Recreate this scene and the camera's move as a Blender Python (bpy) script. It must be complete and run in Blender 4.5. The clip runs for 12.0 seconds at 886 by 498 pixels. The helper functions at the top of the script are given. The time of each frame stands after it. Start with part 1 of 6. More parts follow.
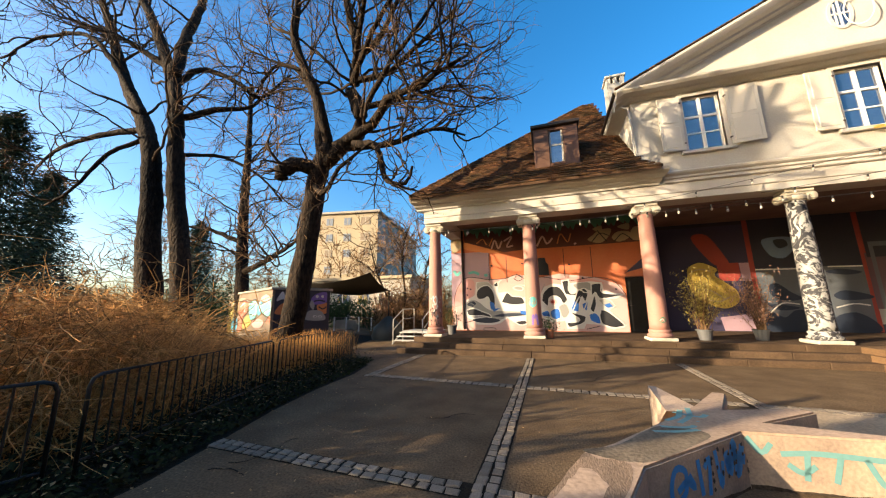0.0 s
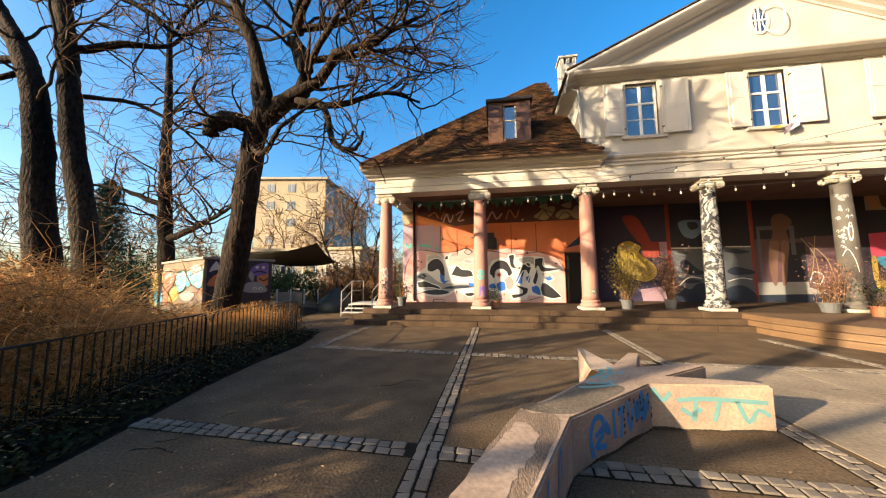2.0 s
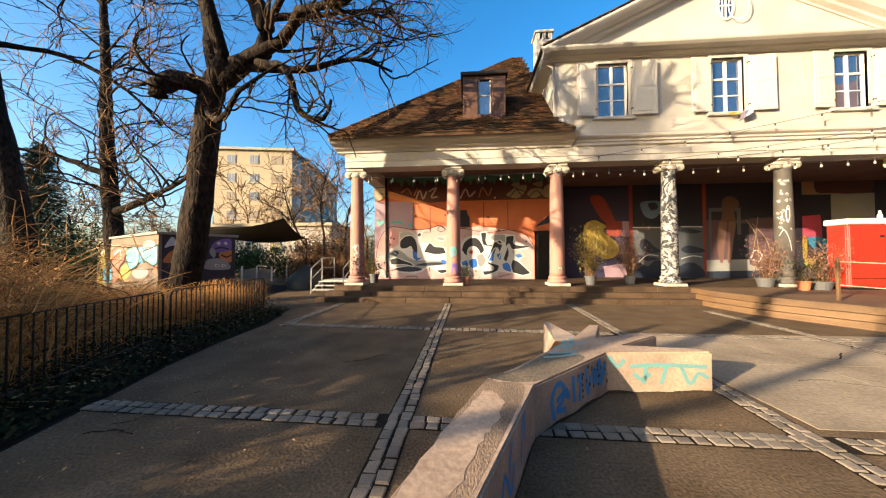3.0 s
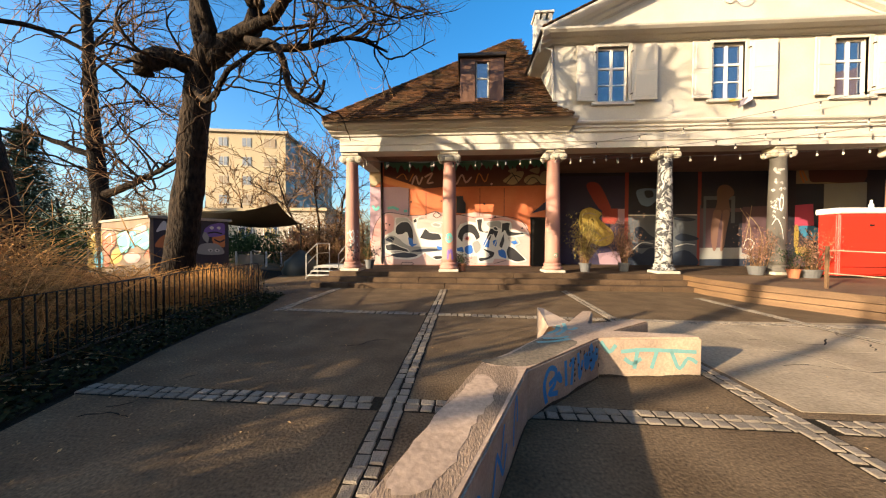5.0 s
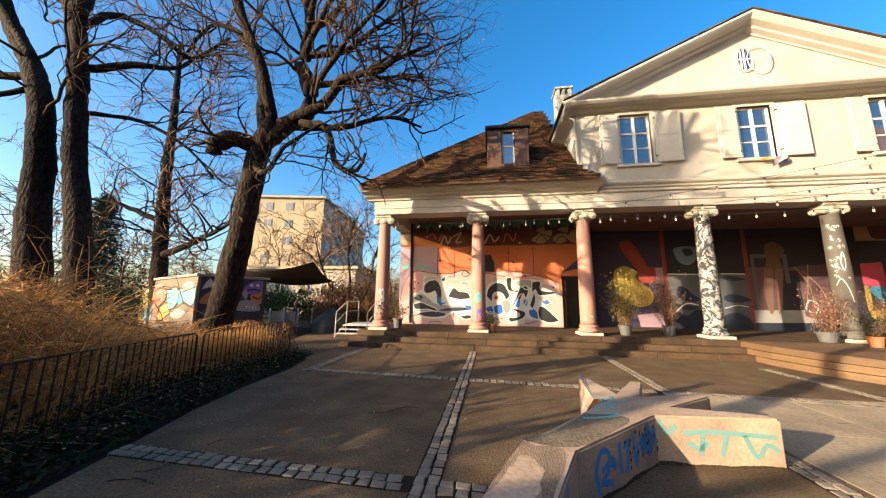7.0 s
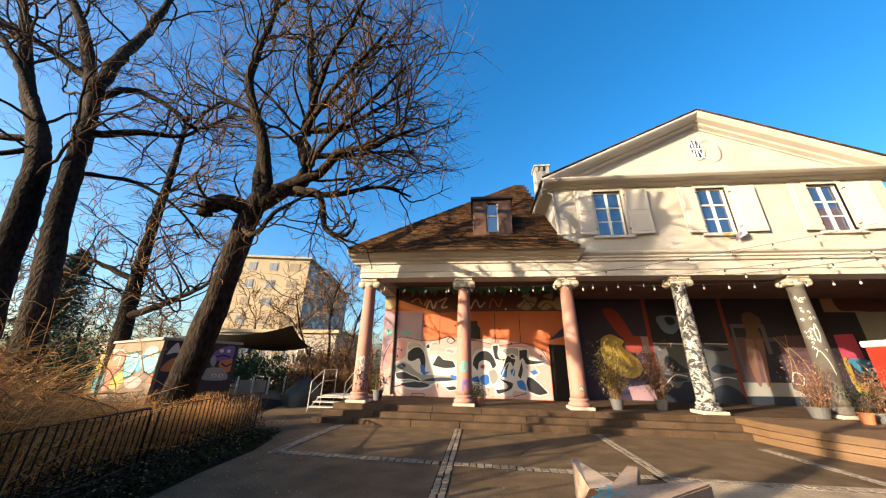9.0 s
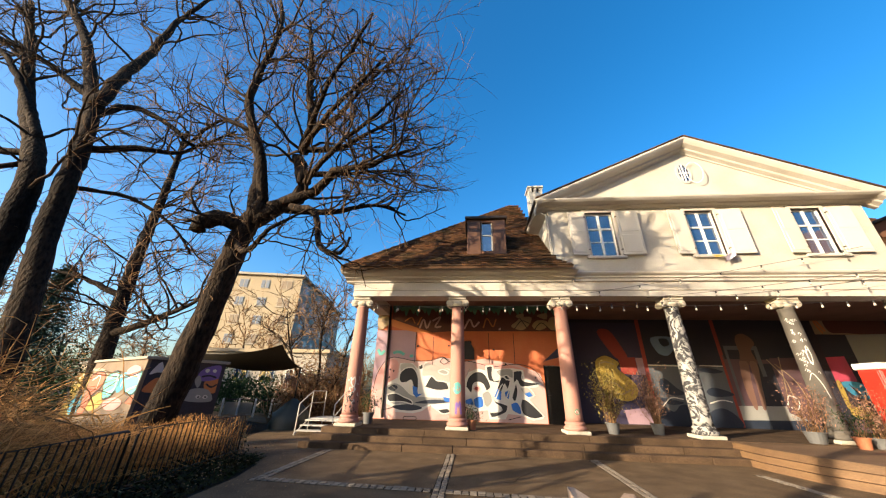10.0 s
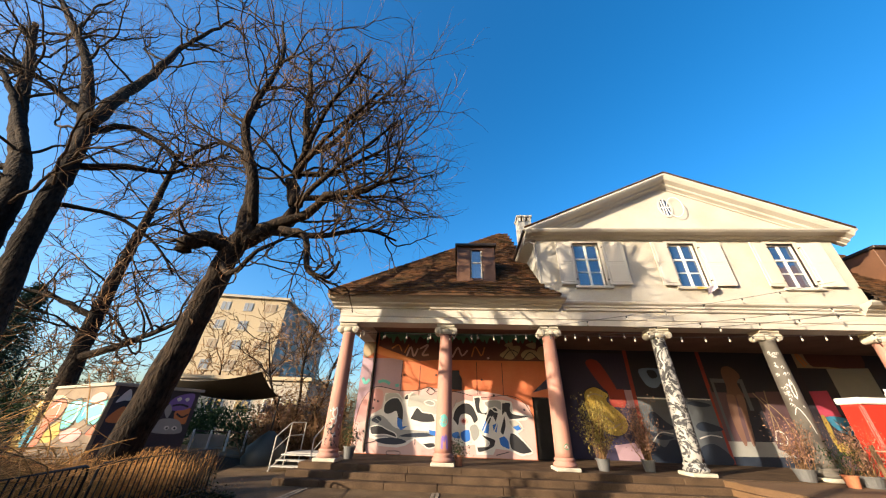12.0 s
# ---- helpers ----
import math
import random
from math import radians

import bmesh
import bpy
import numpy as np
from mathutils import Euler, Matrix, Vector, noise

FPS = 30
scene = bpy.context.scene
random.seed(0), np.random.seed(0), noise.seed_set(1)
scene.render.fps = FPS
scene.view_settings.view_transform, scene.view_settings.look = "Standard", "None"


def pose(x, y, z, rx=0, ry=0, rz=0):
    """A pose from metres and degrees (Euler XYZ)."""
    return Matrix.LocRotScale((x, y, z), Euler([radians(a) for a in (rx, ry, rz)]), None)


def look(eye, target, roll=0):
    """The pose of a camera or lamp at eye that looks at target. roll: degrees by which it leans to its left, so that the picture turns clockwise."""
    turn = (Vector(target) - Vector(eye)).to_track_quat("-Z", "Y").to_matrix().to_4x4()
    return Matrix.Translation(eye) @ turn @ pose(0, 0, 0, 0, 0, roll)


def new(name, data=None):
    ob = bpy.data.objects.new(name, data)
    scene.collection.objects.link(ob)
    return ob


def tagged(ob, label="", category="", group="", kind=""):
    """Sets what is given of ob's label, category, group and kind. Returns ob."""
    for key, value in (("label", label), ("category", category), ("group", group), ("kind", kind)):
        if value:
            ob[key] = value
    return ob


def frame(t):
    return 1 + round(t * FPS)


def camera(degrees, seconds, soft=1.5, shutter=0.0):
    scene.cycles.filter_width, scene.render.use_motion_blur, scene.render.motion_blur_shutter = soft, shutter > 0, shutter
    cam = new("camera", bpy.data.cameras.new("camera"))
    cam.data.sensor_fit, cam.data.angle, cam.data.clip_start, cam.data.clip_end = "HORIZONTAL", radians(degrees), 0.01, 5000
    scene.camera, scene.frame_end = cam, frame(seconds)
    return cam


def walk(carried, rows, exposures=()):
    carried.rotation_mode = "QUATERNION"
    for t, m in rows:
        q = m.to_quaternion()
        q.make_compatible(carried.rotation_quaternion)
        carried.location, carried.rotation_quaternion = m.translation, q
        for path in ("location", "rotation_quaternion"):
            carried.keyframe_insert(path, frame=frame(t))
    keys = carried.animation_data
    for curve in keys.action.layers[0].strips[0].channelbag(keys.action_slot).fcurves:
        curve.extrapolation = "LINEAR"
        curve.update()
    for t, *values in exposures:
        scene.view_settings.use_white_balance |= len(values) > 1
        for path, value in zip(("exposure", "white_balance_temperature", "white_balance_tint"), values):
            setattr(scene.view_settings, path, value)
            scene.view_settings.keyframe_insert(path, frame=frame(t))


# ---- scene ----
# ---- camera: held by hand, nearly on the spot, turning ----
cam = camera(109.3, 12.0, soft=1.2)
ROWS = [
    (0.0, 0.026, -0.005, 1.599, 18.27, 10.38, -0.65),
    (0.5, 0.023, -0.001, 1.598, 16.70, 9.85, -0.58),
    (1.0, 0.015, 0.008, 1.596, 14.49, 8.78, -0.52),
    (1.5, 0.022, 0.019, 1.585, 12.11, 7.30, -0.42),
    (2.0, 0.029, 0.030, 1.573, 9.46, 5.45, -0.35),
    (2.5, 0.033, 0.038, 1.568, 6.83, 3.32, -0.26),
    (3.0, 0.041, 0.039, 1.561, 4.58, 1.31, -0.20),
    (3.2, 0.042, 0.041, 1.559, 3.80, 0.52, -0.17),
    (4.0, 0.046, 0.052, 1.553, 2.35, -1.70, 0.00),
    (4.8, 0.047, 0.058, 1.551, 3.20, -1.75, 0.15),
    (5.0, 0.046, 0.059, 1.552, 3.83, -1.16, 0.18),
    (5.5, 0.021, 0.058, 1.557, 5.41, 0.41, 0.32),
    (6.0, -0.011, 0.049, 1.567, 7.01, 2.85, 0.46),
    (6.5, -0.034, 0.035, 1.583, 8.17, 5.90, 0.61),
    (7.0, -0.034, 0.033, 1.594, 8.77, 9.28, 0.72),
    (7.2, -0.034, 0.030, 1.598, 8.85, 10.65, 0.76),
    (8.8, -0.034, -0.026, 1.647, 6.56, 19.95, 1.18),
    (9.0, -0.034, -0.029, 1.649, 6.32, 20.79, 1.22),
    (9.5, -0.027, -0.032, 1.646, 5.79, 22.64, 1.33),
    (10.0, -0.019, -0.039, 1.637, 5.36, 24.25, 1.46),
    (10.5, -0.016, -0.050, 1.634, 4.95, 25.65, 1.61),
    (11.0, -0.019, -0.061, 1.631, 4.53, 27.00, 1.75),
    (11.5, -0.022, -0.068, 1.630, 4.00, 28.18, 1.85),
    (12.0, -0.022, -0.077, 1.633, 3.42, 29.04, 1.95),
]
PATH = [(t, pose(x, y, z, 90 + pitch, 0, yaw) @ pose(0, 0, 0, 0, 0, roll)) for t, x, y, z, yaw, pitch, roll in ROWS]
walk(cam, PATH, [(0.0, 1.62, 7000, 10), (7.0, 1.62, 7000, 10), (12.0, 1.44, 6550, 10)])

# ---- sun and sky ----
SUN_WAY = Vector((0.80, 0.60, -0.27)).normalized()
sun = new("sun", bpy.data.lights.new("sun", "SUN"))
sun.data.energy, sun.data.angle, sun.data.color = 4.7, radians(0.5), (1.0, 0.83, 0.61)
sun.matrix_world = look((-80, -60, 30), Vector((-80, -60, 30)) + SUN_WAY)
world = bpy.data.worlds.new("sky")
scene.world = world
world.use_nodes = True
wn = world.node_tree
sky = wn.nodes.new("ShaderNodeTexSky")
sky.sky_type, sky.sun_disc = "NISHITA", False
sky.sun_elevation, sky.sun_rotation = math.asin(-SUN_WAY.z), math.atan2(-SUN_WAY.x, -SUN_WAY.y)
sky.air_density, sky.dust_density, sky.ozone_density = 1.0, 2.6, 3.0
wn.nodes["Background"].inputs["Strength"].default_value = 0.135
clear = wn.nodes.new("ShaderNodeHueSaturation")
clear.inputs["Saturation"].default_value = 1.35
wn.links.new(sky.outputs[0], clear.inputs["Color"])
wn.links.new(clear.outputs[0], wn.nodes["Background"].inputs[0])


# ---- materials ----
def mat(name, color, rough=0.8, var=0.25, scale=4.0, bump=0.15, color2=None, metal=0.0, island=0.0, stain=0.3, rand=0.0, stretch=(1, 1, 1), deep=0.02):
    """A surface with grain and larger stains, in object space metres."""
    m = bpy.data.materials.new(name)
    m.use_nodes = True
    nt = m.node_tree
    b = nt.nodes["Principled BSDF"]
    b.inputs["Metallic"].default_value = metal
    if rough >= 0.85:
        b.inputs["Specular IOR Level"].default_value = 0.135
    co = nt.nodes.new("ShaderNodeTexCoord")
    mp = nt.nodes.new("ShaderNodeMapping")
    mp.inputs["Scale"].default_value = stretch
    nt.links.new(co.outputs["Object"], mp.inputs[0])
    fine = nt.nodes.new("ShaderNodeTexNoise")
    fine.inputs["Scale"].default_value, fine.inputs["Detail"].default_value = scale * 8, 6
    big = nt.nodes.new("ShaderNodeTexNoise")
    big.inputs["Scale"].default_value, big.inputs["Detail"].default_value = scale * 0.35, 4
    for n in (fine, big):
        nt.links.new(mp.outputs[0], n.inputs["Vector"])
    c2 = color2 or tuple(c * 0.55 for c in color)
    ramp = nt.nodes.new("ShaderNodeValToRGB")
    ramp.color_ramp.elements[0].position, ramp.color_ramp.elements[1].position = 0.35, 0.68
    ramp.color_ramp.elements[0].color, ramp.color_ramp.elements[1].color = (0, 0, 0, 1), (1, 1, 1, 1)
    nt.links.new(big.outputs[0], ramp.inputs[0])
    mix = nt.nodes.new("ShaderNodeMix")
    mix.data_type = "RGBA"
    mix.inputs[6].default_value, mix.inputs[7].default_value = (*color, 1), (*c2, 1)
    mul = nt.nodes.new("ShaderNodeMath")
    mul.operation = "MULTIPLY"
    mul.inputs[1].default_value = stain
    nt.links.new(ramp.outputs[0], mul.inputs[0])
    nt.links.new(mul.outputs[0], mix.inputs[0])
    hsv = nt.nodes.new("ShaderNodeHueSaturation")
    mr = nt.nodes.new("ShaderNodeMapRange")
    mr.inputs[1].default_value, mr.inputs[2].default_value = 0.25, 0.75
    mr.inputs[3].default_value, mr.inputs[4].default_value = 1 - var, 1 + var
    nt.links.new(fine.outputs[0], mr.inputs[0])
    last = mr.outputs[0]
    if island or rand:
        src = nt.nodes.new("ShaderNodeNewGeometry").outputs["Random Per Island"] if island else nt.nodes.new("ShaderNodeObjectInfo").outputs["Random"]
        m2 = nt.nodes.new("ShaderNodeMapRange")
        k = island or rand
        m2.inputs[3].default_value, m2.inputs[4].default_value = 1 - k, 1 + k
        nt.links.new(src, m2.inputs[0])
        m3 = nt.nodes.new("ShaderNodeMath")
        m3.operation = "MULTIPLY"
        nt.links.new(last, m3.inputs[0])
        nt.links.new(m2.outputs[0], m3.inputs[1])
        last = m3.outputs[0]
    nt.links.new(last, hsv.inputs["Value"])
    nt.links.new(mix.outputs[2], hsv.inputs["Color"])
    nt.links.new(hsv.outputs[0], b.inputs["Base Color"])
    r2 = nt.nodes.new("ShaderNodeMapRange")
    r2.inputs[3].default_value, r2.inputs[4].default_value = max(rough - 0.12, 0.05), min(rough + 0.1, 1)
    nt.links.new(big.outputs[0], r2.inputs[0])
    nt.links.new(r2.outputs[0], b.inputs["Roughness"])
    if bump:
        bp = nt.nodes.new("ShaderNodeBump")
        bp.inputs["Strength"].default_value, bp.inputs["Distance"].default_value = bump, deep
        nt.links.new(fine.outputs[0], bp.inputs["Height"])
        nt.links.new(bp.outputs[0], b.inputs["Normal"])
    return m


def glass(name, tint):
    """Opaque window pane: the dark room behind is in its tint; mirror-like skin."""
    m = bpy.data.materials.new(name)
    m.use_nodes = True
    b = m.node_tree.nodes["Principled BSDF"]
    b.inputs["Base Color"].default_value = (*tint, 1)
    b.inputs["Roughness"].default_value, b.inputs["IOR"].default_value = 0.04, 2.7
    n = m.node_tree.nodes.new("ShaderNodeTexNoise")
    n.inputs["Scale"].default_value = 1.3
    bp = m.node_tree.nodes.new("ShaderNodeBump")
    bp.inputs["Strength"].default_value, bp.inputs["Distance"].default_value = 0.05, 0.05
    m.node_tree.links.new(n.outputs[0], bp.inputs["Height"])
    m.node_tree.links.new(bp.outputs[0], b.inputs["Normal"])
    return m


ASPHALT = mat("asphalt", (0.092, 0.06, 0.033), 0.9, 0.5, 5, 0.5, (0.165, 0.112, 0.064), stain=0.8)
SUNLIT_SLAB = mat("sunlit_concrete", (0.36, 0.28, 0.19), 0.9, 0.25, 3, 0.4, (0.20, 0.155, 0.105), stain=0.8)
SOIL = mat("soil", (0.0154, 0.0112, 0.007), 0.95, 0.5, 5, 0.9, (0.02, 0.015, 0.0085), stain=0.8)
SETT = mat("granite_sett", (0.188, 0.152, 0.112), 0.8, 0.3, 9, 0.5, rand=0.28)
SETT_FAR = mat("granite_sett_far", (0.188, 0.152, 0.112), 0.8, 0.3, 9, 0.5, island=0.28)
PLASTER = mat("cream_plaster", (0.43, 0.405, 0.355), 0.85, 0.07, 3, 0.15, (0.35, 0.315, 0.255), stain=0.6)
TRIM = mat("cream_trim", (0.465, 0.435, 0.385), 0.75, 0.08, 3, 0.12, (0.35, 0.31, 0.25), stain=0.45)
STONE = mat("step_stone", (0.0891, 0.0561, 0.033), 0.85, 0.3, 5, 0.5, (0.0396, 0.0257, 0.0165), stain=0.8, rand=0.12)
PINK = mat("pink_column_paint", (0.37, 0.175, 0.13), 0.75, 0.10, 4, 0.25, (0.30, 0.165, 0.135), stain=0.6)
CAPITAL = mat("limestone_capital", (0.475, 0.432, 0.346), 0.8, 0.15, 6, 0.3, stain=0.4)
TILE = mat("brown_roof_tile", (0.128, 0.0578, 0.0255), 0.85, 0.4, 4, 0.5, (0.0298, 0.0238, 0.0119), stain=0.9, island=0.5)
RIDGE = mat("roof_base", (0.08, 0.045, 0.025), 0.9, 0.3, 4, 0.4)
COPPER = mat("weathered_brown_metal", (0.13, 0.062, 0.034), 0.55, 0.2, 5, 0.1, metal=0.2)
GUTTER = mat("dark_gutter", (0.06, 0.045, 0.035), 0.5, 0.2, 5, 0.1, metal=0.6)
SHUTTER = mat("white_shutter", (0.518, 0.481, 0.414), 0.6, 0.05, 4, 0.08, (0.444, 0.392, 0.311), stain=0.3)
WHITE = mat("white_paint", (0.688, 0.672, 0.624), 0.5, 0.05, 5, 0.05, stain=0.2)
PANE = glass("window_glass", (0.02, 0.04, 0.09))
FARPANE = mat("far_window_glass", (0.15, 0.17, 0.20), 0.3, 0.1, 1, 0)
# near-black: the door's own paint, and painted shade for the upper room
BLACK_PAINT_ROOM_SHADE = mat("black_paint_and_room_shade", (0.02, 0.018, 0.016), 0.9, 0.2, 4, 0)
BARK = mat("tree_bark", (0.032, 0.021, 0.013), 0.95, 0.95, 1.7, 1.0, (0.007, 0.005, 0.004), stain=0.9, stretch=(1, 1, 0.4), deep=0.09)
LIMB = mat("limb_bark", (0.0638, 0.0391, 0.0221), 0.9, 0.5, 5, 0.5, (0.0213, 0.0145, 0.00935), stain=0.9)
TWIG = mat("twig_bark", (0.187, 0.106, 0.051), 0.85, 0.2, 5, 0, island=0.6)
BRUSH = mat("dry_brush_stems", (0.484, 0.25, 0.0819), 0.85, 0.2, 5, 0, (0.265, 0.125, 0.0429), island=0.7)
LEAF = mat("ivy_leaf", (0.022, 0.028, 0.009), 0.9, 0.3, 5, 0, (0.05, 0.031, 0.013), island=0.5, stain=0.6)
IRON = mat("black_iron", (0.018, 0.016, 0.015), 0.5, 0.3, 8, 0.2, (0.05, 0.03, 0.02), metal=0.5, stain=0.4)
LEDGE_TOP = mat("worn_concrete_pink", (0.459, 0.328, 0.23), 0.85, 0.25, 3, 0.2, (0.246, 0.172, 0.123), stain=0.8)
LEDGE_SIDE = mat("painted_ledge_side", (0.448, 0.328, 0.232), 0.75, 0.2, 5, 0.3, (0.208, 0.152, 0.12), stain=0.85)
APT = mat("cream_render_far", (0.36, 0.292, 0.194), 0.9, 0.06, 0.6, 0, (0.302, 0.238, 0.158), stain=0.5)
APT_SIDE = mat("grey_render_far", (0.352, 0.312, 0.256), 0.9, 0.08, 0.6, 0, stain=0.3)
WOOD = mat("deck_timber", (0.143, 0.0788, 0.0345), 0.75, 0.3, 3, 0.4, (0.0825, 0.045, 0.0225), stain=0.7, rand=0.15, stretch=(0.3, 1, 4))
CEILING = mat("porch_ceiling_paint", (0.182, 0.105, 0.077), 0.8, 0.1, 3, 0.1, stain=0.5)


# ---- mesh tools ----
class Mesh:
    """Collects faces for one part."""

    def __init__(self):
        self.v, self.f = [], []

    def add(self, verts, faces):
        k = len(self.v)
        self.v += [tuple(p) for p in verts]
        self.f += [tuple(i + k for i in q) for q in faces]
        return self

    def box(self, x0, x1, y0, y1, z0, z1, c=0.0, m=None):
        """A box, its edges chamfered by c."""
        pts = []
        for sx in (0, 1):
            for sy in (0, 1):
                for sz in (0, 1):
                    x, y, z = (x0, x1)[sx], (y0, y1)[sy], (z0, z1)[sz]
                    if c:
                        dx, dy, dz = (c, -c)[sx], (c, -c)[sy], (c, -c)[sz]
                        pts += [(x, y + dy, z + dz), (x + dx, y, z + dz), (x + dx, y + dy, z)]
                    else:
                        pts.append((x, y, z))
        pts = [Vector(p) for p in pts]
        if m:
            pts = [m @ p for p in pts]
        if not c:
            return self.add(pts, [(0, 1, 3, 2), (4, 6, 7, 5), (0, 4, 5, 1), (2, 3, 7, 6), (0, 2, 6, 4), (1, 5, 7, 3)])
        q = lambda i, a: i * 3 + a
        faces = [[q(i, 0) for i in (0, 1, 3, 2)], [q(i, 0) for i in (4, 6, 7, 5)], [q(i, 1) for i in (0, 4, 5, 1)],
                 [q(i, 1) for i in (2, 3, 7, 6)], [q(i, 2) for i in (0, 2, 6, 4)], [q(i, 2) for i in (1, 5, 7, 3)]]
        for i, j, a, b in ((0, 1, 0, 1), (2, 3, 0, 1), (4, 5, 0, 1), (6, 7, 0, 1), (0, 2, 0, 2), (1, 3, 0, 2), (4, 6, 0, 2), (5, 7, 0, 2), (0, 4, 1, 2), (1, 5, 1, 2), (2, 6, 1, 2), (3, 7, 1, 2)):
            faces.append([q(i, a), q(j, a), q(j, b), q(i, b)])
        faces += [[q(i, 0), q(i, 1), q(i, 2)] for i in range(8)]
        return self.add(pts, faces)

    def prism(self, poly, z0, z1, m=None):
        n = len(poly)
        pts = [Vector((x, y, z0)) for x, y in poly] + [Vector((x, y, z1)) for x, y in poly]
        if m:
            pts = [m @ p for p in pts]
        return self.add(pts, [tuple(range(n))[::-1], tuple(range(n, 2 * n))] + [(i, (i + 1) % n, n + (i + 1) % n, n + i) for i in range(n)])

    def lathe(self, rings, sides=20, at=(0, 0, 0), m=None):
        """Rings of (radius, height) about an upright axis."""
        pts = [Vector((at[0] + r * math.cos(2 * math.pi * i / sides), at[1] + r * math.sin(2 * math.pi * i / sides), at[2] + z)) for r, z in rings for i in range(sides)]
        if m:
            pts = [m @ p for p in pts]
        fs = [(k * sides + i, k * sides + (i + 1) % sides, (k + 1) * sides + (i + 1) % sides, (k + 1) * sides + i) for k in range(len(rings) - 1) for i in range(sides)]
        fs += [tuple(range(sides))[::-1], tuple(range((len(rings) - 1) * sides, len(rings) * sides))]
        return self.add(pts, fs)

    def tube(self, pts, radii, sides=6):
        pts = np.asarray(pts, float)
        radii = np.broadcast_to(np.asarray(radii, float), (len(pts),))
        d = np.gradient(pts, axis=0)
        d /= np.linalg.norm(d, axis=1, keepdims=True) + 1e-9
        ref = np.array([0.0, 0.0, 1.0]) if abs(d[0][2]) < 0.9 else np.array([1.0, 0.0, 0.0])
        a = np.cross(d, ref)
        a /= np.linalg.norm(a, axis=1, keepdims=True) + 1e-9
        b = np.cross(d, a)
        ang = np.arange(sides) * 2 * math.pi / sides
        ring = pts[:, None] + radii[:, None, None] * (a[:, None] * np.cos(ang)[None, :, None] + b[:, None] * np.sin(ang)[None, :, None])
        n = len(pts)
        fs = [(k * sides + i, k * sides + (i + 1) % sides, (k + 1) * sides + (i + 1) % sides, (k + 1) * sides + i) for k in range(n - 1) for i in range(sides)]
        if sides > 3:
            fs += [tuple(range(sides))[::-1], tuple(range((n - 1) * sides, n * sides))]
        return self.add(ring.reshape(-1, 3).tolist(), fs)

    def mesh(self, name, material, smooth=False):
        me = bpy.data.meshes.new(name)
        me.from_pydata(self.v, [], self.f)
        me.materials.append(material)
        if smooth:
            me.polygons.foreach_set("use_smooth", [True] * len(me.polygons))
        me.update()
        return me


def part(name, me, material, parent=None, label="", smooth=False):
    """Links a collected mesh as one object under a thing or part."""
    ob = new(name, me.mesh(name, material, smooth))
    if parent:
        ob.parent = parent
    return tagged(ob, label) if label else ob


def thing(name, label, category, kind="", group=""):
    return tagged(new(name), label, category, group, kind)


def setting(name, me, material, label, category, smooth=False):
    return tagged(part(name, me, material, None, "", smooth), label, category, "", "structure")


def arc_fill(c, r, n, a0=0.0, a1=2 * math.pi):
    return [(c[0] + r * math.cos(a0 + (a1 - a0) * i / n), c[1] + r * math.sin(a0 + (a1 - a0) * i / n)) for i in range(n)]


def wall_with_holes(x0, x1, z0, z1, y0, y1, holes):
    """An upright wall along x with rectangular holes (hx0, hx1, hz0, hz1) in one row, left to right."""
    w = Mesh()
    x = x0
    for a, b, c, d in holes:
        w.box(x, a, y0, y1, z0, z1).box(a, b, y0, y1, z0, c).box(a, b, y0, y1, d, z1)
        x = b
    return w.box(x, x1, y0, y1, z0, z1)


# ---- ground ----
g = Mesh()
g.add([(-900, -900, -0.03), (900, -900, -0.03), (900, 900, -0.03), (-900, 900, -0.03)], [(0, 1, 2, 3)])
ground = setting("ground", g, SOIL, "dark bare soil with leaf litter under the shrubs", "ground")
rnd = random.Random(3)
edge = [(-3.4, -6), (-3.6, 0), (-3.68, 2.2), (-3.95, 3.2), (-4.25, 4.2), (-4.5, 5.5), (-4.62, 7.0), (-4.95, 8.2), (-6.2, 9.4), (-7.6, 11), (-9, 16), (-24, 24), (-24, 40)]
court = Mesh()
outline = [(26.9, -15.9), (26.9, 10.9), (24, 11), (24, 40)] + edge[::-1] + [(-3.4, -15.9)]
court.prism(outline, -0.2, 0.0)
pavement = setting("pavement", court, ASPHALT, "worn dark asphalt forecourt with long tree shadows", "pavement")

# unseen walls, added to cut the sky's fill light and bounce warm sun
BRICK = mat("brown_brick", (0.24, 0.13, 0.08), 0.9, 0.2, 3, 0.3, (0.15, 0.09, 0.06), stain=0.6)
setting("added_wall_south", Mesh().box(-3, 27.4, -10.4, -10, -0.1, 14), BRICK, "unseen plain brown brick wall added to hold back sky light", "wall")
setting("added_wall_east", Mesh().box(27, 27.4, -10, 11, -0.1, 14), BRICK, "unseen plain brown brick wall added to block sky and bounce sun", "wall")

# sett bands in the asphalt: two stones wide, on the columns' grid
SX = [-4.15, -0.62, 3.02, 6.62]
stone_shapes = []
